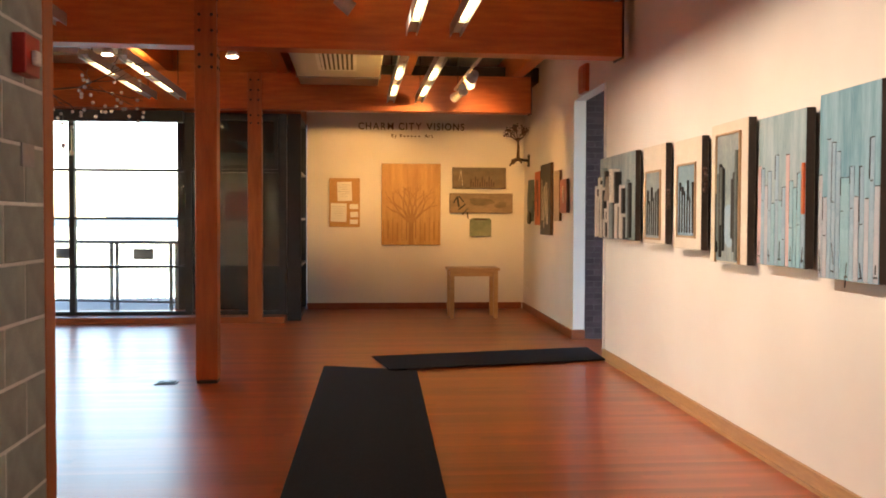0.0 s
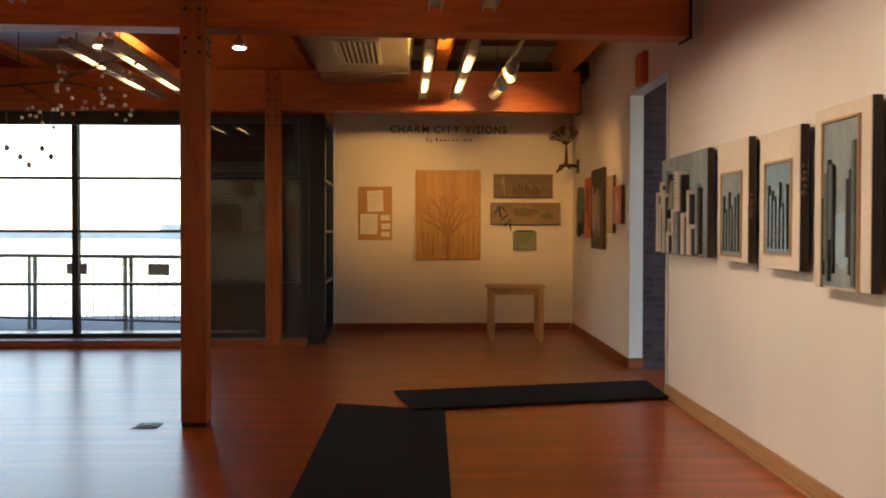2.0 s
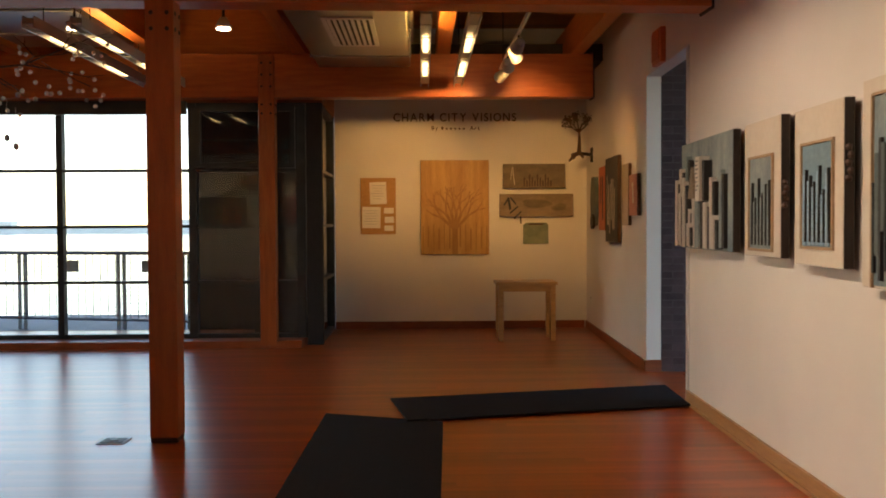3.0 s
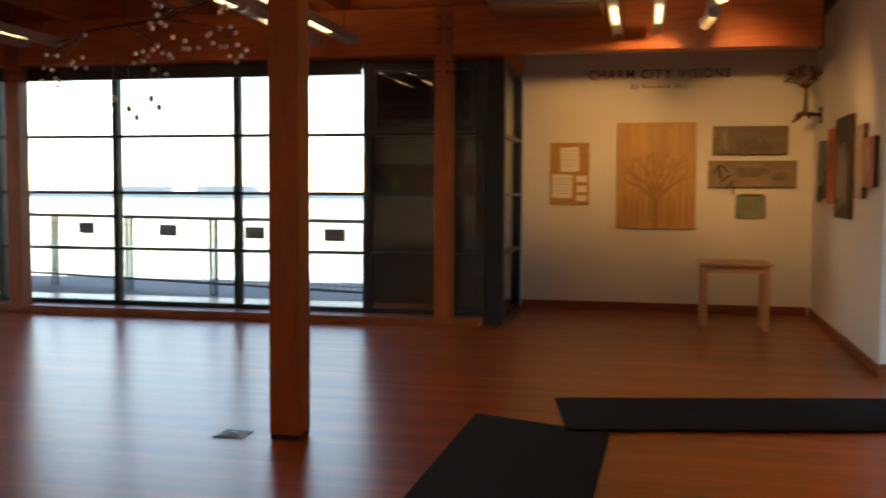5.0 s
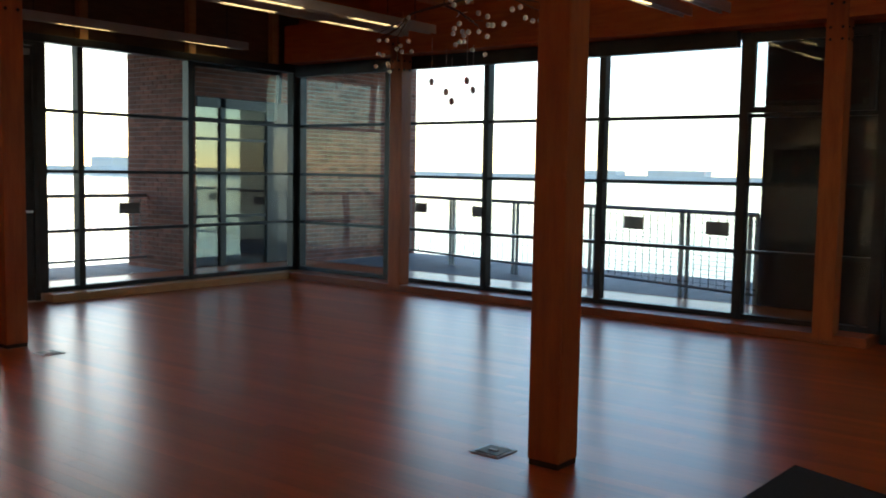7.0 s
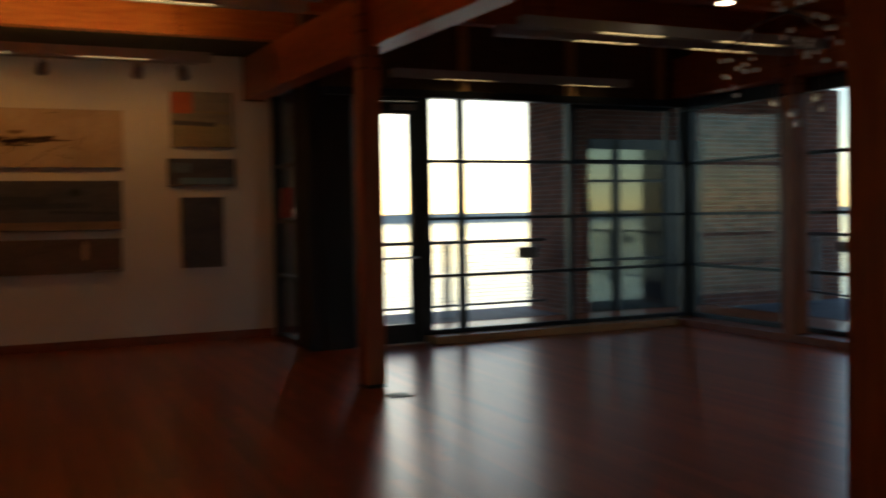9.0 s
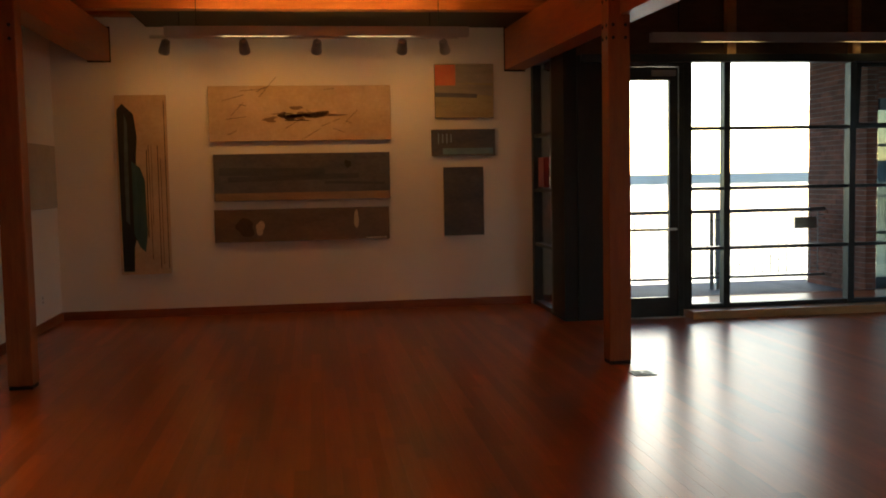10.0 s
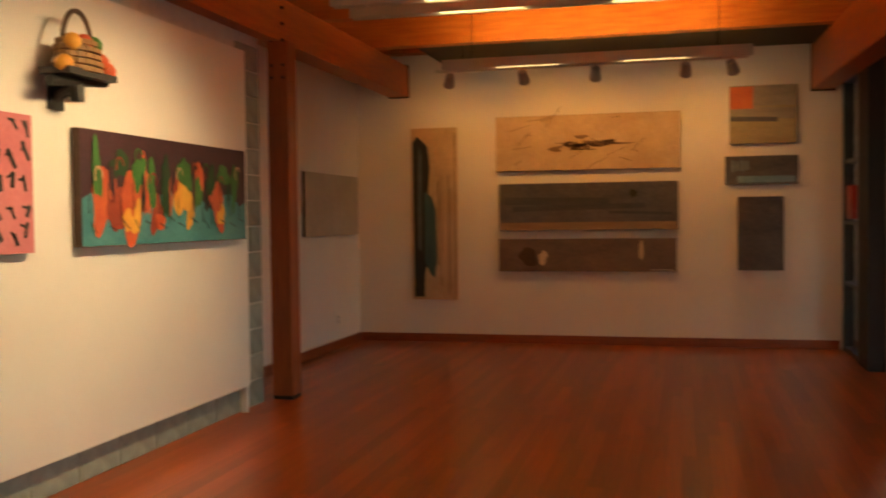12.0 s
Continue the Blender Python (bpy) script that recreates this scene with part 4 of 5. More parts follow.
# lettering
def lettering(text, u0, z0, height, material, wall_y, gap, name, parent, width=None):
    x = 0.0
    made = []
    for ch in text:
        if ch == " ":
            x += height * 0.55
            continue
        cu = bpy.data.curves.new("letter", "FONT")
        cu.body, cu.size, cu.extrude, cu.offset = ch, height / 0.70, 0.008, height * 0.018
        tmp = bpy.data.objects.new("letter_tmp", cu)
        scene.collection.objects.link(tmp)
        bpy.context.view_layer.update()
        me = bpy.data.meshes.new_from_object(tmp.evaluated_get(bpy.context.evaluated_depsgraph_get()))
        bpy.data.objects.remove(tmp)
        me.materials.append(material)
        xs = [v.co.x for v in me.vertices]
        lo, hi = min(xs), max(xs)
        ob = new("letter", me)
        ob.parent = parent
        made.append((ob, x - lo))
        x += hi - lo + gap
    k = (width / (x - gap)) if width else 1.0
    for ob, dx in made:
        ob.matrix_local = Matrix.Translation((u0 + dx * k, wall_y, z0)) @ pose(0, 0, 0, 90, 0, 0) @ Matrix.Diagonal((k, 1, 1, 1))
    return x


sign = thing("wall_lettering", (0, NORTH, 0), "raised brown letters of an exhibition title on the wall", "lettering")
lettering("CHARM CITY VISIONS", -0.315, 2.735, 0.105, M_INK, -0.010, 0.028, "letter", sign, 1.615)
lettering("By", 0.185, 2.62, 0.052, M_INK, -0.009, 0.012, "letter", sign)
lettering("Art", 0.69, 2.62, 0.052, M_INK, -0.009, 0.012, "letter", sign)
for k in range(6):
    block("letter_bar", (0.315 + 0.056 * k, -0.012, 2.626), (0.342 + 0.056 * k, -0.001, 2.648 if k else 2.665), M_INK, sign)

# west wall paintings, drawn from left to right
MIRROR = -1
P_DUSK = paint("dusky_slate_paint", (0.05, 0.055, 0.075), (0.12, 0.115, 0.13), 2, (1, 0.4, 2))
P_TAN = paint("tan_ground", (0.45, 0.32, 0.20), (0.60, 0.46, 0.31), 3)
P_DUSKB = paint("dusky_brown_paint", (0.10, 0.07, 0.06), (0.19, 0.13, 0.10), 2, (1, 0.4, 2))
a = art("tall_painting", "W", 1.91, 1.52, "tall tan painting with a dark blue green vertical band", "painting")
y = canvas(a, 0.56, 2.03, 0.04, P_TAN, P_TAN)
daub(a, "dark_band", [(-0.25, -0.98), (-0.13, -0.98), (-0.12, -0.7), (-0.09, -0.6), (-0.07, 0.3), (-0.05, 0.55), (-0.08, 0.8), (-0.2, 0.92), (-0.26, 0.85)], y, M_BLACK, 0.002)
daub(a, "green_band", [(-0.12, 0.27), (-0.12, -0.55), (-0.06, -0.70), (0.0, -0.76), (0.03, -0.55), (0.02, 0.05), (-0.03, 0.20)], y + 0.001, paint("blue_green_band", (0.02, 0.06, 0.07), (0.05, 0.12, 0.12), 5, (4, 1, 0.5)), 0.002)
daub(a, "green_band", [(-0.20, 0.2), (-0.20, -0.4), (-0.16, -0.45), (-0.15, 0.7), (-0.18, 0.8)], y + 0.001, P_DGREEN, 0.002)
strokes(a, "thin_line", [(0.045, -0.1, 0.010, 1.0, 0.5), (0.075, -0.2, 0.006, 1.3, -0.4), (0.10, 0.0, 0.005, 0.9, 0.3), (0.17, -0.25, 0.008, 1.4, 0.2), (0.20, -0.3, 0.006, 1.2, 0), (0.255, 0.0, 0.008, 1.9, 0)], y, P_BROWN, thick=0.001)
a = art("long_painting", "W", 3.70, 2.315, "long tan painting with dark brushed marks", "painting", "long paintings in a stack")
y = canvas(a, 2.08, 0.63, 0.045, P_TAN, P_BROWN)
rb = random.Random(9)
P_UMBER = paint("thin_umber_wash", (0.14, 0.08, 0.05), (0.24, 0.15, 0.09), 8)
for k in range(16):
    daub(a, "brush_mark", blob(rb.gauss(0.05, 0.28), rb.gauss(-0.03, 0.05), rb.uniform(0.04, 0.15), rb.uniform(0.008, 0.03), 0.5, k, 12), y, P_UMBER if k % 3 else P_BROWN, 0.0015)
strokes(a, "flick", [(rb.uniform(-0.8, 0.8), rb.uniform(-0.25, 0.3), 0.005, rb.uniform(0.06, 0.3), rb.uniform(30, 120)) for _ in range(16)], y, P_BROWN, thick=0.001)
a = art("long_painting", "W", 3.705, 1.585, "long dusky slate painting with a pale lower edge", "painting", "long paintings in a stack")
y = canvas(a, 2.02, 0.54, 0.045, P_DUSK, P_BROWN)
strokes(a, "pale_band", [(0, -0.222, 2.0, 0.085, 0)], y, paint("dull_tan_band", (0.20, 0.13, 0.08), (0.32, 0.22, 0.14), 3, (1, 1, 5)), thick=0.001)
P_DEEP = paint("deep_slate_band", (0.035, 0.04, 0.058), (0.075, 0.078, 0.095), 3, (1, 0.5, 3))
strokes(a, "dark_band", [(-0.35, 0.06, 1.2, 0.09, 1), (-0.1, -0.01, 1.5, 0.06, -1), (0.6, -0.08, 0.7, 0.03, 2)], y, P_DEEP, thick=0.001)
daub(a, "dark_spot", blob(0.52, 0.14, 0.035, 0.05, 0.3, 7), y, M_BLACK, 0.0015)
a = art("long_painting", "W", 3.69, 1.03, "long dusky brown painting with two small pale shapes", "painting", "long paintings in a stack")
y = canvas(a, 2.01, 0.375, 0.045, P_DUSKB, P_BROWN)
daub(a, "pale_shape", blob(-0.49, -0.03, 0.05, 0.08, 0.3, 2), y, P_TAN, 0.002), daub(a, "pale_shape", blob(0.62, 0.05, 0.025, 0.12, 0.2, 3), y, P_TAN, 0.002)
daub(a, "dark_shape", blob(-0.66, -0.02, 0.11, 0.10, 0.3, 5), y, P_BROWN, 0.002)
strokes(a, "pale_line", [(0.85, -0.17, 0.25, 0.008, 0)], y, P_CREAM, thick=0.001)
a = art("square_painting", "W", 5.615, 2.555, "square landscape painting with a red sun block", "painting", "small paintings in a stack")
y = canvas(a, 0.70, 0.63, 0.04, paint("olive_ground", (0.26, 0.21, 0.11), (0.38, 0.32, 0.18), 3, (1, 1, 3)), P_BROWN)
strokes(a, "red_block", [(-0.225, 0.185, 0.24, 0.24, 0)], y, P_ORANGE, thick=0.002)
strokes(a, "grey_band", [(0.12, 0.20, 0.44, 0.22, 0), (0.0, 0.02, 0.68, 0.12, 3)], y, paint("grey_ochre", (0.20, 0.18, 0.15), (0.32, 0.28, 0.22), 4, (1, 1, 4)), thick=0.0012)
strokes(a, "dark_band", [(-0.1, -0.05, 0.5, 0.05, 2)], y + 0.0012, P_DUSK, thick=0.001)
a = art("small_painting", "W", 5.597, 1.952, "small dark blue night harbour painting", "painting", "small paintings in a stack")
y = canvas(a, 0.76, 0.31, 0.04, P_DUSK, M_BLACK)
strokes(a, "pale_mast", [(-0.30 + 0.05 * k, 0.05, 0.012, 0.12 - 0.02 * (k % 2), 0) for k in range(4)], y, P_PALEB, thick=0.001)
strokes(a, "blue_band", [(0.05, -0.10, 0.6, 0.07, 0)], y, P_BLUE, thick=0.001)
a = art("slate_painting", "W", 5.587, 1.26, "upright plain slate grey painting with a tan edge", "painting", "small paintings in a stack")
y = canvas(a, 0.48, 0.81, 0.04, P_DUSK, P_TAN)
a = art("grey_painting", "S", -9.25, 1.63, "plain grey beige painting with a thin dark frame", "painting")
y = canvas(a, 1.66, 0.68, 0.03, paint("grey_beige_wash", (0.34, 0.31, 0.26), (0.46, 0.43, 0.37), 2), P_BROWN)

# display panel
MIRROR = 1
P_AUB = paint("aubergine_ground", (0.030, 0.008, 0.014), (0.065, 0.02, 0.03), 5)
P_TURQ = paint("turquoise_ground", (0.03, 0.16, 0.19), (0.08, 0.27, 0.29), 4)
P_GREEN = paint("leaf_green_paint", (0.02, 0.09, 0.02), (0.06, 0.20, 0.04), 6)
P_YEL = paint("amber_paint", (0.62, 0.26, 0.03), (0.76, 0.42, 0.06), 8)
P_REDP = paint("vermilion_paint", (0.42, 0.05, 0.02), (0.58, 0.12, 0.04), 7)
P_PINK = paint("pink_ground", (0.50, 0.13, 0.16), (0.62, 0.22, 0.24), 4)
P_FLESH = paint("salmon_line", (0.55, 0.28, 0.18), (0.66, 0.38, 0.26), 6)
a = art("pepper_painting", "P", -4.755, 1.655, "colourful painting of hanging red yellow and green forms", "painting")
y = canvas(a, 2.0, 0.65, 0.05, P_AUB, P_BROWN)
wave = [(-0.995, -0.32)] + [(0.995, -0.32)] + [(0.99 - 1.98 * k / 24, -0.06 + 0.05 * math.sin(k * 1.3) - 0.03 * math.sin(k * 0.5)) for k in range(25)]
daub(a, "turquoise_water", wave[::-1], y, P_TURQ, 0.0015)
P_DKRED = paint("brick_red_paint", (0.22, 0.025, 0.015), (0.34, 0.06, 0.03), 8)
P_DKGREEN = paint("bottle_green_paint", (0.008, 0.035, 0.012), (0.02, 0.07, 0.02), 8)
layers = [("hanging_form", (P_REDP, P_DKRED, P_REDP), [(0.80, -0.05, 0.10, 0.19), (0.66, -0.12, 0.08, 0.14), (0.50, -0.08, 0.14, 0.19), (0.36, 0.02, 0.05, 0.18), (0.24, -0.15, 0.06, 0.12), (-0.30, 0.10, 0.05, 0.11), (0.10, -0.02, 0.04, 0.12), (-0.02, 0.02, 0.05, 0.12)]),
          ("hanging_form", (P_YEL, P_YEL, P_REDP), [(0.54, -0.19, 0.07, 0.07), (0.46, -0.15, 0.04, 0.08), (0.20, -0.19, 0.045, 0.06), (-0.07, -0.04, 0.09, 0.12), (-0.17, -0.13, 0.045, 0.11), (-0.55, -0.08, 0.10, 0.15), (-0.60, -0.15, 0.05, 0.07)]),
          ("green_form", (P_GREEN, P_DKGREEN, P_GREEN), [(0.86, 0.10, 0.05, 0.14), (0.64, 0.14, 0.09, 0.08), (0.44, 0.10, 0.06, 0.11), (0.30, 0.04, 0.05, 0.13), (0.13, 0.05, 0.05, 0.16), (-0.10, 0.12, 0.08, 0.11), (-0.27, 0.0, 0.04, 0.12), (-0.45, 0.08, 0.06, 0.10), (-0.64, 0.13, 0.08, 0.08), (-0.80, 0.06, 0.05, 0.16)]),
          ("dark_form", (P_AUB, M_BLACK, P_DKGREEN), [(0.72, 0.04, 0.025, 0.10), (0.40, -0.02, 0.02, 0.12), (0.17, -0.05, 0.025, 0.10), (-0.21, 0.03, 0.02, 0.13), (-0.38, -0.04, 0.025, 0.08), (-0.70, 0.0, 0.02, 0.09)])]
lift = 0.0016
for li, (nm, mats, forms) in enumerate(layers):
    for k, (cx, cz, rx, rz) in enumerate(forms):
        daub(a, nm, blob(cx, cz, rx, rz, 0.45, 40 + 17 * li + k, 26), y + lift, mats[k % 3], 0.001)
        lift += 0.0003
rp = random.Random(31)
for k in range(9):
    cx, cz = 0.9 - 0.22 * k + rp.uniform(-0.05, 0.05), rp.uniform(0.05, 0.20)
    m = (P_FLESH, P_DKRED, P_GREEN, P_DKRED)[k % 4]
    q0, q1 = rp.uniform(-0.6, 0.4), rp.uniform(2.2, 3.4)
    strokes(a, "looping_line", [(cx + 0.035 * math.cos(q0 + (q1 - q0) * j / 6), cz + 0.05 * math.sin(q0 + (q1 - q0) * j / 6), rp.uniform(0.008, 0.014), 0.034, -math.degrees(q0 + (q1 - q0) * j / 6)) for j in range(7)], y + 0.012, m, thick=0.001)
for k in range(14):
    cx = 0.92 - 0.135 * k + rp.uniform(-0.03, 0.03)
    strokes(a, "dark_outline", [(cx, rp.uniform(-0.14, 0.0), 0.007, rp.uniform(0.10, 0.22), rp.uniform(-14, 14)), (cx - 0.04, rp.uniform(-0.24, -0.16), 0.007, rp.uniform(0.06, 0.12), rp.uniform(35, 80))], y + 0.0135, M_BLACK, thick=0.001)
a = art("pink_painting", "P", -2.98, 1.66, "pink painting covered in dark drawn signs", "painting")
y = canvas(a, 0.80, 0.69, 0.04, P_PINK, P_PINK)
rp = random.Random(3)
for k in range(40):
    cx, cz = -0.35 + 0.10 * (k % 8) + rp.uniform(-0.02, 0.02), 0.27 - 0.13 * (k // 8) + rp.uniform(-0.03, 0.03)
    strokes(a, "drawn_sign", [(cx, cz, rp.uniform(0.012, 0.03), rp.uniform(0.05, 0.11), rp.uniform(-40, 40)), (cx + 0.02, cz + 0.02, 0.05, 0.014, rp.uniform(-60, 60))], y, M_BLACK, thick=0.0012)
b = thing("basket_sculpture", (-3.63, 1.555, 2.12), "woven basket of fruit shapes on a black wall bracket", "sculpture")
bm = bmesh.new()
add_tube(bm, (0, 0.0, 0.0), (0, 0.14, 0.06), 0.03), add_tube(bm, (0, 0.14, -0.02), (0, 0.14, 0.14), 0.035), add_box(bm, (-0.22, 0.06, 0.10), (0.20, 0.24, 0.135)), add_tube(bm, (-0.24, 0.15, 0.11), (0.24, 0.15, 0.06), 0.028), add_box(bm, (-0.06, 0.0, -0.06), (0.06, 0.02, 0.16))
part("bracket", bm, M_BLACK, b, "black iron bracket")
bm = bmesh.new()
for j in range(5):
    z = 0.14 + 0.035 * j
    for k in range(16):
        t0, t1 = 2 * math.pi * k / 16, 2 * math.pi * (k + 1) / 16
        rr = 0.15 + 0.008 * (j % 2) - 0.006 * j
        add_tube(bm, (rr * math.cos(t0), 0.15 + 0.6 * rr * math.sin(t0), z), (rr * math.cos(t1), 0.15 + 0.6 * rr * math.sin(t1), z), 0.02, n=5)
part("basket", bm, paint("wicker", (0.20, 0.10, 0.04), (0.34, 0.19, 0.08), 30), b)
bm = bmesh.new()
for k in range(12):
    t0, t1 = math.pi * k / 12, math.pi * (k + 1) / 12
    add_tube(bm, (0.12 * math.cos(t0), 0.15, 0.28 + 0.17 * math.sin(t0)), (0.12 * math.cos(t1), 0.15, 0.28 + 0.17 * math.sin(t1)), 0.014, n=6)
part("basket_handle", bm, P_BROWN, b)
for k, (cx, cz, m) in enumerate([(0.17, 0.15, P_YEL), (-0.2, 0.16, P_REDP), (-0.14, 0.2, P_REDP), (0.1, 0.27, P_YEL), (0.0, 0.28, P_REDP), (-0.08, 0.28, P_GREEN)]):
    bm = bmesh.new()
    add_ball(bm, (cx, 0.19, cz), 0.05, 8)
    part("fruit", bm, m, b, smooth=True)

# ---- alarms ----
f = thing("fire_alarm_strobe", (-1.5055, 1.75, 1.915), "red fire alarm horn with a clear strobe", "fire alarm")
block("backbox", (0, -0.075, -0.06), (0.045, 0.075, 0.075), M_RED, f, bevel=0.006)
block("strobe_lens", (0.046, -0.025, -0.025), (0.066, 0.03, 0.025), M_WHITE, f, "clear strobe lens", bevel=0.01)
f = thing("wall_plate", (-1.5055, 1.81, 1.59), "small blank grey wall plate", "wall plate")
block("plate", (0, -0.06, -0.04), (0.008, 0.06, 0.04), M_GREY, f, bevel=0.002)
f = thing("fire_alarm_horn", (2.115, 8.53, 2.89), "orange red square alarm horn above the doorway", "fire alarm")
block("backbox", (-0.05, -0.15, -0.15), (0, 0.15, 0.15), M_ORANGE, f, bevel=0.01)
block("horn_face", (-0.062, -0.12, -0.12), (-0.051, 0.12, 0.12), M_ORANGE, f, bevel=0.004)
f = thing("exit_sign", (-9.62, 6.56, 1.58), "dark red box sign fixed beside the glass door", "sign")
block("sign_box", (-0.15, -0.16, -0.17), (0.12, -0.10, 0.17), M_RED, f, bevel=0.006)
block("bracket", (-0.02, -0.10, -0.05), (0.02, -0.03, 0.05), M_STEEL_DARK, f)

def outlet(at, turn):
    o = thing("wall_outlet", at, "small white electrical outlet on the wall", "outlet", "wall outlets")
    o.rotation_euler.z = radians(turn)
    block("plate", (-0.035, 0, -0.058), (0.035, 0.006, 0.058), M_WHITE, o, bevel=0.002)
    for z in (-0.025, 0.025):
        block("socket", (-0.014, 0.006, z - 0.014), (0.014, 0.009, z + 0.014), M_GREY, o)


outlet((-9.45, SOUTH_AL, 0.33), 0), outlet((2.223, 12.55, 0.40), 88.47)

# ---- hung lights ----
def linear_light(x, y0, y1, z, label, lit, up=None, tube=M_TUBE):
    l = thing("linear_light", (x, y0, z), label, "ceiling light", "linear lights")
    n = y1 - y0
    bm = bmesh.new()
    prof = [(-0.045, 0.012), (-0.037, 0.012), (-0.037, 0.045), (0.037, 0.045), (0.037, 0.012), (0.045, 0.012), (0.045, 0.105), (0.037, 0.105), (0.037, 0.085), (-0.037, 0.085), (-0.037, 0.105), (-0.045, 0.105)]
    ends = [[bm.verts.new((px, yy, pz)) for px, pz in prof] for yy in (0.0, n)]
    bm.faces.new(ends[0]), bm.faces.new(ends[1][::-1])
    for k in range(12):
        bm.faces.new((ends[0][k], ends[1][k], ends[1][(k + 1) % 12], ends[0][(k + 1) % 12]))
    part("housing", bm, M_SILVER, l)
    for a, b in lit:
        block("tube", (-0.022, a, 0.022), (0.022, b, 0.040), tube, l, "lit fluorescent tube")
    if up:
        block("upper_tube", (-0.025, up[0], 0.087), (0.025, up[1], 0.100), M_UPTUBE, l, "lit tube shining at the ceiling")
    for k in range(int(n / 0.5)):
        block("louvre", (-0.0365, 0.25 + 0.5 * k, 0.013), (0.0365, 0.256 + 0.5 * k, 0.0205), M_CHROME, l)
    for yy in (0.3, n - 0.3):
        bm = bmesh.new()
        add_tube(bm, (0, yy, 0.09), (0, yy, CEIL - z), 0.005, n=6)
        part("suspension_rod", bm, M_STEEL_DARK, l)
    return l


LIT = "slim hanging linear light with bare lit tubes"
for x, y0, y1 in ((0.09, 7.3, 10.75), (0.45, 7.3, 10.75), (-2.90, 7.63, 10.75), (-2.54, 7.63, 10.75), (-5.75, 7.3, 10.6), (-6.14, 7.3, 10.6)):
    linear_light(x, y0, y1, 2.86 if x > -4 else 2.90, LIT, ((8.12 - y0, 8.73 - y0), (9.40 - y0, 10.03 - y0)), (1.3, 2.3) if x in (0.09, -2.90) else None)
for x in (0.09, 0.45):
    linear_light(x, 2.9, 6.22, 2.86, LIT, ((0.85, 1.47), (2.1, 2.72)), (1.3, 2.3) if x == 0.09 else None)
linear_light(-2.65, 2.9, 6.1, 2.86, "slim hanging linear light, unlit", ())
for x in (-5.55, -5.95):
    linear_light(x, 2.4, 5.6, 2.93, LIT, ((0.67, 1.28), (1.91, 2.52)), (0.6, 2.6))
linear_light(-8.5, 2.45, 5.4, 2.93, LIT, ((0.53, 1.15), (1.75, 2.37)), (0.2, 2.75))
linear_light(-8.52, 7.3, 10.35, 2.88, "long hanging linear light beside the window wall", ((0.6, 1.2), (2.2, 2.8)))



def track(a, b, heads, label, colour=WARM):
    """A lighting track between a and b (along y or x) with spot heads (u, aim point, watts, cone)."""
    a, b = Vector(a), Vector(b)
    t = thing("light_track", a, label, "track light", "track lights")
    d = b - a
    n = d.length
    d.normalize()
    bm = bmesh.new()
    add_tube(bm, (0, 0, 0), d * n, 0.02, n=6)
    part("track_bar", bm, M_CHROME, t)
    for u in (0.3, n - 0.3):
        bm = bmesh.new()
        add_tube(bm, d * u, d * u + Vector((0, 0, CEIL - a.z)), 0.005, n=6)
        part("suspension_rod", bm, M_STEEL_DARK, t)
    for u, aim, watts, cone in heads:
        p = d * u + Vector((0, 0, -0.10))
        w = (Vector(aim) - a - p).normalized()
        bm = bmesh.new()
        add_tube(bm, p - w * 0.07, p + w * 0.07, 0.045, 0.06, 12, caps=False)
        add_tube(bm, p - w * 0.07, p - w * 0.075, 0.045, 0.02, 12)
        h = part("spot_head", bm, M_GREY, t, "round metal spotlight head", smooth=True)
        bm = bmesh.new()
        add_tube(bm, d * u, p - w * 0.03, 0.008, n=6)
        part("spot_arm", bm, M_STEEL_DARK, t)
        if watts:
            bm = bmesh.new()
            add_tube(bm, p + w * 0.045, p + w * 0.05, 0.045, 0.045, 12)
            part("bulb", bm, M_BULB, t, "lit halogen bulb")
            spot(a + p + w * 0.085, aim, watts, cone, 1.0, colour)
    return t


# unseen fixtures over the entrance, added as cool fill light
for x, y0, y1 in ((0.12, -4.6, -1.2), (0.46, -4.6, -1.2)):
    linear_light(x, y0, y1, 2.86, LIT, ((0.3, 1.2), (1.4, 2.2), (2.4, 3.1)), None, M_TUBE_FILL)
TR = "hanging lighting track with round spotlights"
track((0.87, 7.2, 2.98), (0.87, 10.2, 2.98), [(1.6, (2.1, 10.9, 1.6), 80, 60), (1.2, (0.4, NORTH, 2.0), 175, 46), (2.2, (1.55, NORTH, 2.05), 118, 50), (2.8, (-0.5, NORTH, 2.05), 98, 46)], TR, (1.0, 0.52, 0.13))
track((-0.45, 2.2, 3.08), (-0.45, 6.1, 3.08), [(0.5, (2.0, 2.6, 1.3), 61, 84), (1.4, (2.0, 3.6, 1.3), 61, 84), (2.4, (2.0, 4.8, 1.3), 65, 84), (3.4, (2.05, 6.1, 1.3), 72, 84)], TR, (1.0, 0.78, 0.54))
track((-0.45, -3.0, 3.08), (-0.45, 1.6, 3.08), [(0.8, (2.0, -2.0, 1.3), 48, 84), (2.2, (2.0, -0.6, 1.3), 48, 84), (3.4, (2.0, 0.6, 1.3), 48, 84), (4.3, (2.0, 1.6, 1.3), 48, 84)], TR, (1.0, 0.78, 0.54))
track((-9.2, 2.2, 3.04), (-9.2, 5.4, 3.04), [(0.15, (WEST, 2.0, 2.1), 13.0, 120), (0.95, (WEST, 3.2, 2.2), 13.0, 120), (1.7, (WEST, 3.8, 2.1), 13.0, 120), (2.6, (WEST, 4.8, 2.1), 13.0, 120), (3.05, (WEST, 5.6, 2.1), 7.0, 120)], TR, (1.0, 0.38, 0.03))
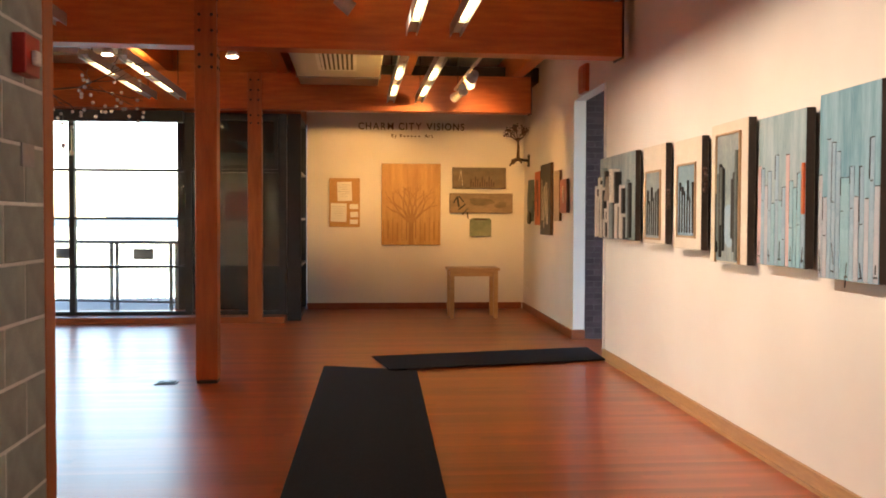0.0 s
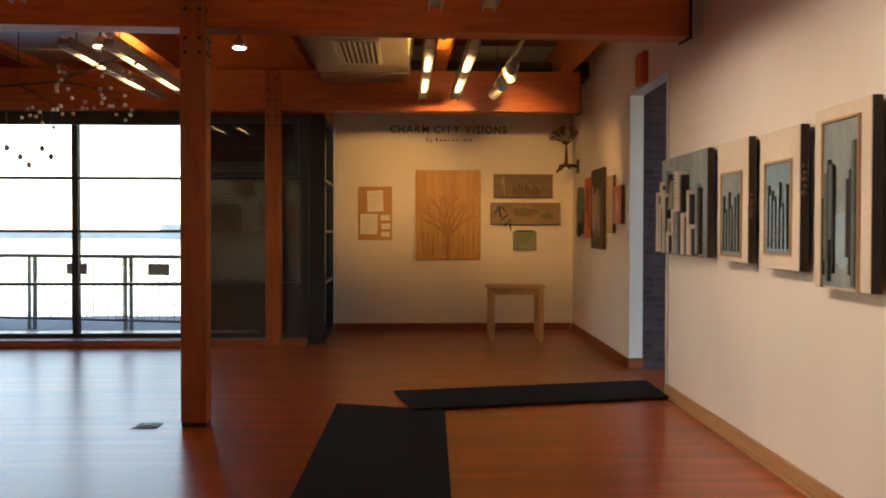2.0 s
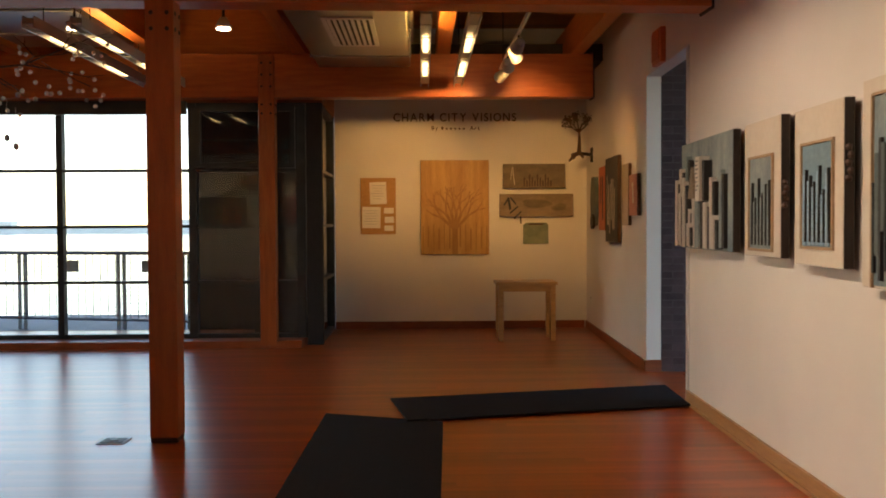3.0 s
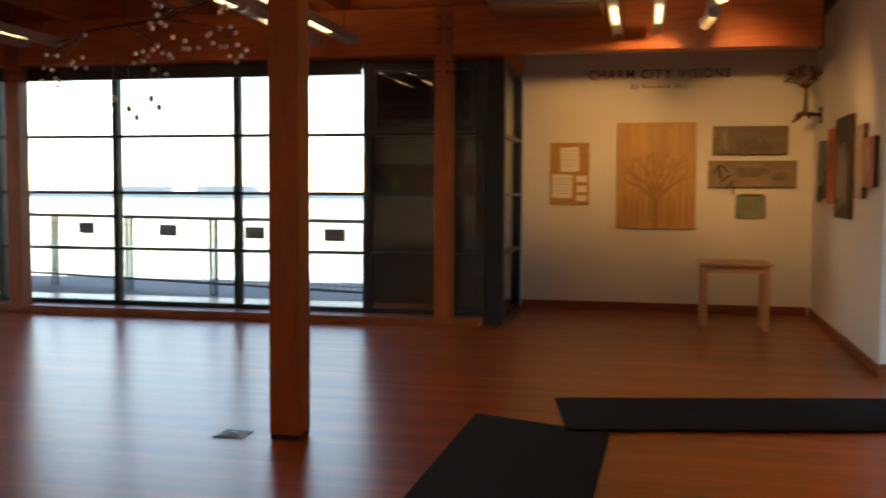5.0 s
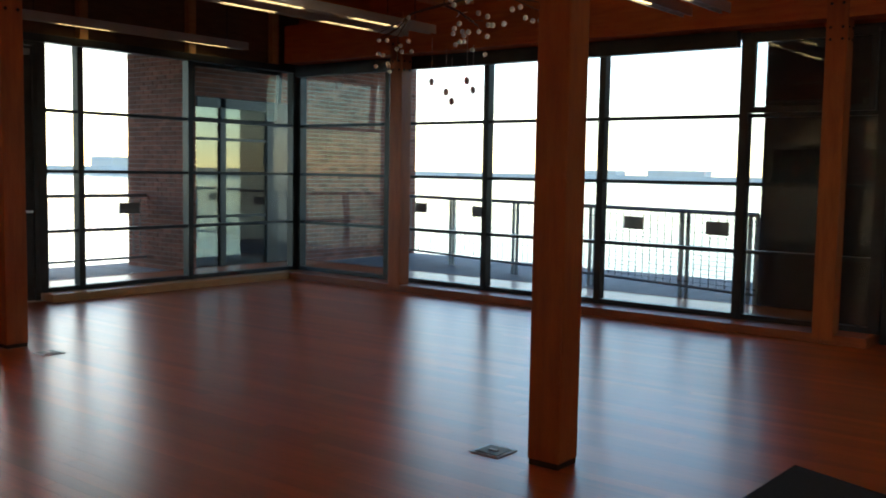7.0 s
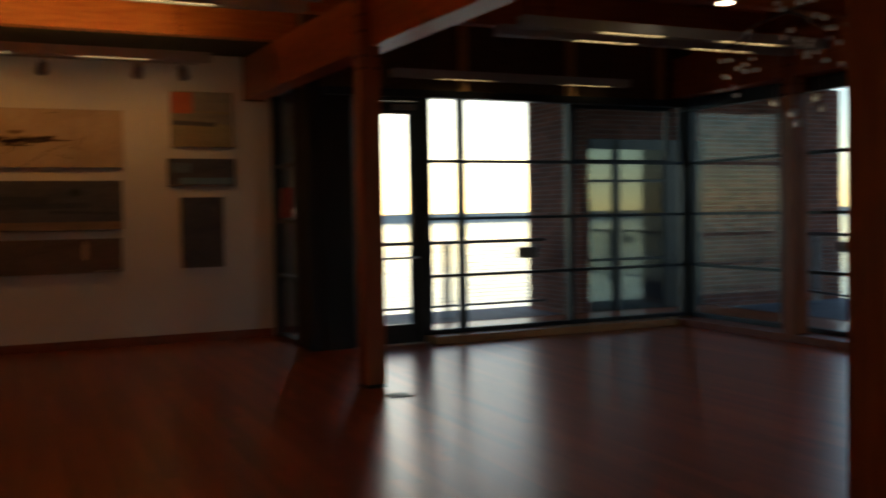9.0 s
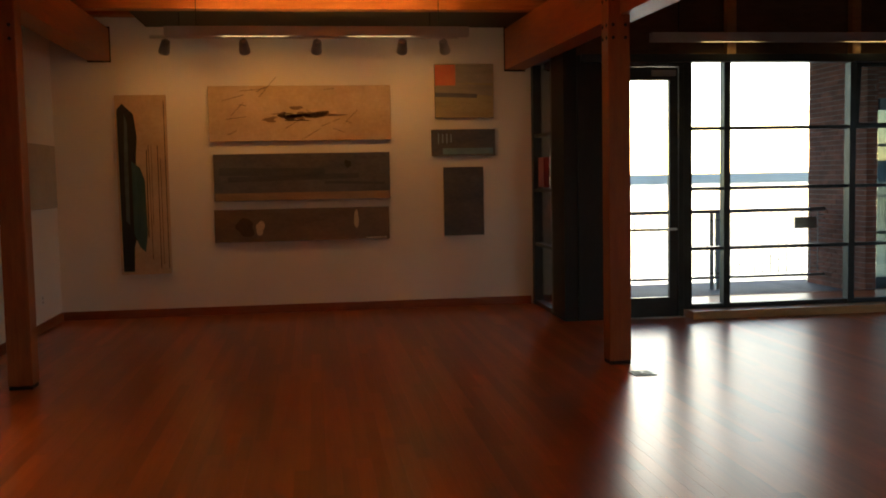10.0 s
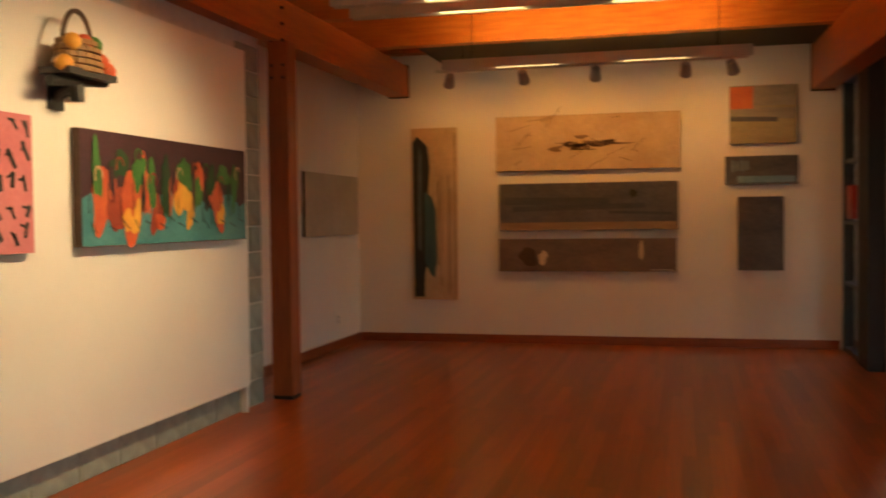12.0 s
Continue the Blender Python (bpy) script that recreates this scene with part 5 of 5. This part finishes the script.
track((-4.8, 3.4, 3.05), (-2.2, 3.4, 3.05), [(0.5, (-4.35, 1.555, 1.35), 105, 82), (1.4, (-3.6, 1.555, 1.35), 95, 86), (2.2, (-2.7, 1.555, 1.35), 100, 86)], TR, (1.0, 0.70, 0.34))

# ---- hanging branch with glass drops ----
mob = thing("hanging_branch", (-3.3, 7.72, 2.48), "hanging bare branch strung with small glass balls", "mobile sculpture")
rm = random.Random(14)
tips = []


def twig(p, d, ln, r, k):
    q = p + d * ln
    bm = bmesh.new()
    add_tube(bm, p, q, r, r * 0.7, 5)
    part("twig", bm, P_BROWN, mob)
    tips.append(q), tips.append((p + q) / 2)
    if k:
        for _ in range(3 if k > 1 else 2):
            v = (d + Vector((rm.uniform(-1, 1), rm.uniform(-0.8, 0.8), rm.uniform(-0.5, 0.35)))).normalized()
            twig(q, v, ln * rm.uniform(0.6, 0.9), r * 0.65, k - 1)


twig(Vector((0, 0, 0.1)), Vector((0.95, -0.2, 0.05)), 0.37, 0.012, 3)
twig(Vector((0, 0, 0.1)), Vector((-0.9, 0.1, -0.08)), 0.36, 0.012, 2)
twig(Vector((0, 0, 0.1)), Vector((0.5, 0.2, -0.25)), 0.2, 0.010, 2)
bm = bmesh.new()
add_tube(bm, (0, 0, 0.1), (0, 0, CEIL - 2.48), 0.004, n=5)
part("cord", bm, M_STEEL_DARK, mob)
bm = bmesh.new()
add_ball(bm, (0, 0, 0), 0.017, 10)
ball = bpy.data.meshes.new("glass_ball")
bm.to_mesh(ball)
bm.free()
ball.shade_smooth()
gm, gnt, gb = nodes_of("silvered_glass")
gb.inputs["Base Color"].default_value, gb.inputs["Roughness"].default_value, gb.inputs["Metallic"].default_value = (0.75, 0.74, 0.72, 1), 0.15, 0.3
ball.materials.append(gm)
for k in range(66):
    q = rm.choice(tips)
    shared("glass_ball", ball, mob, q + Vector((rm.uniform(-0.05, 0.05), rm.uniform(-0.05, 0.05), -rm.uniform(0.02, 0.24))))
for k in range(5):
    bm = bmesh.new()
    p = Vector((0.1 + 0.09 * k - 0.2, 0.05 * (k % 2), -0.42 - 0.07 * (k % 3)))
    add_tube(bm, p, p + Vector((0, 0, 0.30)), 0.0015, n=4)
    add_ball(bm, p, 0.022, 6, 1.3)
    part("glass_drop", bm, gm, mob)

# ---- air duct and grille above the beams ----
d = thing("air_duct", (-0.57, 9.05, 3.12), "metal air duct with a slatted grille under the ceiling", "air duct")
block("duct_body", (-0.5, -1.5, 0.0), (0.5, 1.9, 0.5), M_CHROME, d, bevel=0.01)
block("grille_backing", (-0.18, -0.60, -0.010), (0.18, 0.56, -0.001), M_BLACK, d)
boxes("grille_frame", [((-0.22, -0.64, -0.016), (-0.18, 0.60, -0.001)), ((0.18, -0.64, -0.016), (0.22, 0.60, -0.001)), ((-0.18, -0.64, -0.016), (0.18, -0.60, -0.001)), ((-0.18, 0.56, -0.016), (0.18, 0.60, -0.001))], M_WHITE, d)
for k in range(7):
    block("slat", (-0.172 + 0.05 * k, -0.598, -0.022), (-0.146 + 0.05 * k, 0.558, -0.0105), M_WHITE, d)
for yy in (-1.0, 1.2):
    block("duct_flange", (-0.52, yy - 0.015, -0.012), (0.52, yy + 0.015, 0.52), M_GREY, d)
d2 = thing("air_duct", (-3.7, 9.7, 3.34), "plain metal air duct under the ceiling", "air duct")
block("duct_body", (-0.6, -1.2, 0.0), (0.6, 1.25, 0.5), M_CHROME, d2, bevel=0.01)
for yy in (-0.6, 0.5):
    block("duct_flange", (-0.62, yy - 0.015, -0.02), (0.62, yy + 0.015, 0.52), M_GREY, d2)


def flood(x, y, z):
    f = thing("flood_lamp", (x, y, z), "small round lit ceiling lamp", "ceiling light", "flood lamps")
    bm = bmesh.new()
    add_tube(bm, (0, 0, 0), (0, 0, 0.09), 0.075, 0.03, 14)
    part("reflector", bm, M_CHROME, f, smooth=True)
    bm = bmesh.new()
    add_tube(bm, (0, 0, -0.012), (0, 0, -0.001), 0.06, 0.06, 14)
    part("lens", bm, M_BULB, f, "lit lens")
    bm = bmesh.new()
    add_tube(bm, (0, 0, 0.09), (0, 0, CEIL - z), 0.012, n=6)
    part("stem", bm, M_STEEL_DARK, f)


for q in ((-1.67, 8.76, 3.1), (-2.96, 8.76, 3.1), (-5.15, 8.88, 3.1)):
    flood(*q)
s = thing("sprinkler_pipe", (-0.05, 8.9, 3.42), "painted pipe with sprinkler heads under the ceiling", "pipe")
bm = bmesh.new()
add_tube(bm, (0, -7, 0), (0, 2.0, 0), 0.03, n=10)
part("pipe", bm, M_GREY, s, smooth=True)

# ---- floor boards, blocks and bricks ----
floor = bpy.data.objects["floor"]
rf = random.Random(2)
strip = 0.083
bm_verts, bm_faces = [], []
near = []
lens = (1.2, 1.6, 2.0, 2.4)
meshes = {ln: mesh_box("floor_strip", (ln - 0.0008, strip - 0.0005, 0.012), M_FLOOR_ONE) for ln in lens}
y = -5.2
while y < 12.96:
    x = -10.25 - rf.uniform(0, 2.0)
    while x < EAST:
        ln = rf.choice(lens)
        a, b = max(x, -10.24), min(x + ln, EAST + 0.2)
        if b - a > 0.05:
            whole = a == x and b == x + ln
            if whole and 1.6 < y < 6.4 and -2.6 < x < 1.0 and len(near) < 290:
                near.append(shared("floor_strip", meshes[ln], floor, (x + ln / 2, y + strip / 2, -0.006)))
            else:
                i = len(bm_verts)
                for px in (a, b - 0.0008):
                    for py in (y, y + strip - 0.0005):
                        for pz in (-0.012, 0.0):
                            bm_verts.append((px, py, pz))
                bm_faces += [tuple(i + j for j in q) for q in ((0, 1, 3, 2), (4, 6, 7, 5), (0, 4, 5, 1), (2, 3, 7, 6), (1, 5, 7, 3))]
        x += ln
    y += strip
me = bpy.data.meshes.new("floor_strips")
me.from_pydata(bm_verts, [], bm_faces)
me.materials.append(M_FLOOR)
fs = new("floor_strips", me)
fs.parent = floor
tagged(fs, kind="stuff")

blk = mesh_box("block", (0.03, 0.396, 0.193), M_BLOCK, 0.004)
half = mesh_box("block_half", (0.03, 0.193, 0.193), M_BLOCK, 0.004)
wall = bpy.data.objects["wall_blocks_east"]
for k in range(19):
    y = 1.998 - (0 if k % 2 == 0 else 0.203)
    if k % 2:
        shared("block", half, wall, (-1.5205, 1.8965, 0.1015 + 0.203 * k))
    while y > -1.0:
        shared("block", blk, wall, (-1.5205, y - 0.203, 0.1015 + 0.203 * k))
        y -= 0.406
wall = bpy.data.objects["wall_south"]
for k in range(1, 14):
    if k % 2:
        shared("block", blk, wall, (-6.11, 1.466, 0.1015 + 0.203 * k), (0, 0, radians(90)))
    else:
        for x in (-6.2115, -6.0085):
            shared("block", half, wall, (x, 1.466, 0.1015 + 0.203 * k), (0, 0, radians(90)))
for k in range(11):
    shared("block", blk, wall, (-6.11 + 0.406 * k, 1.466, 0.1015), (0, 0, radians(90)))
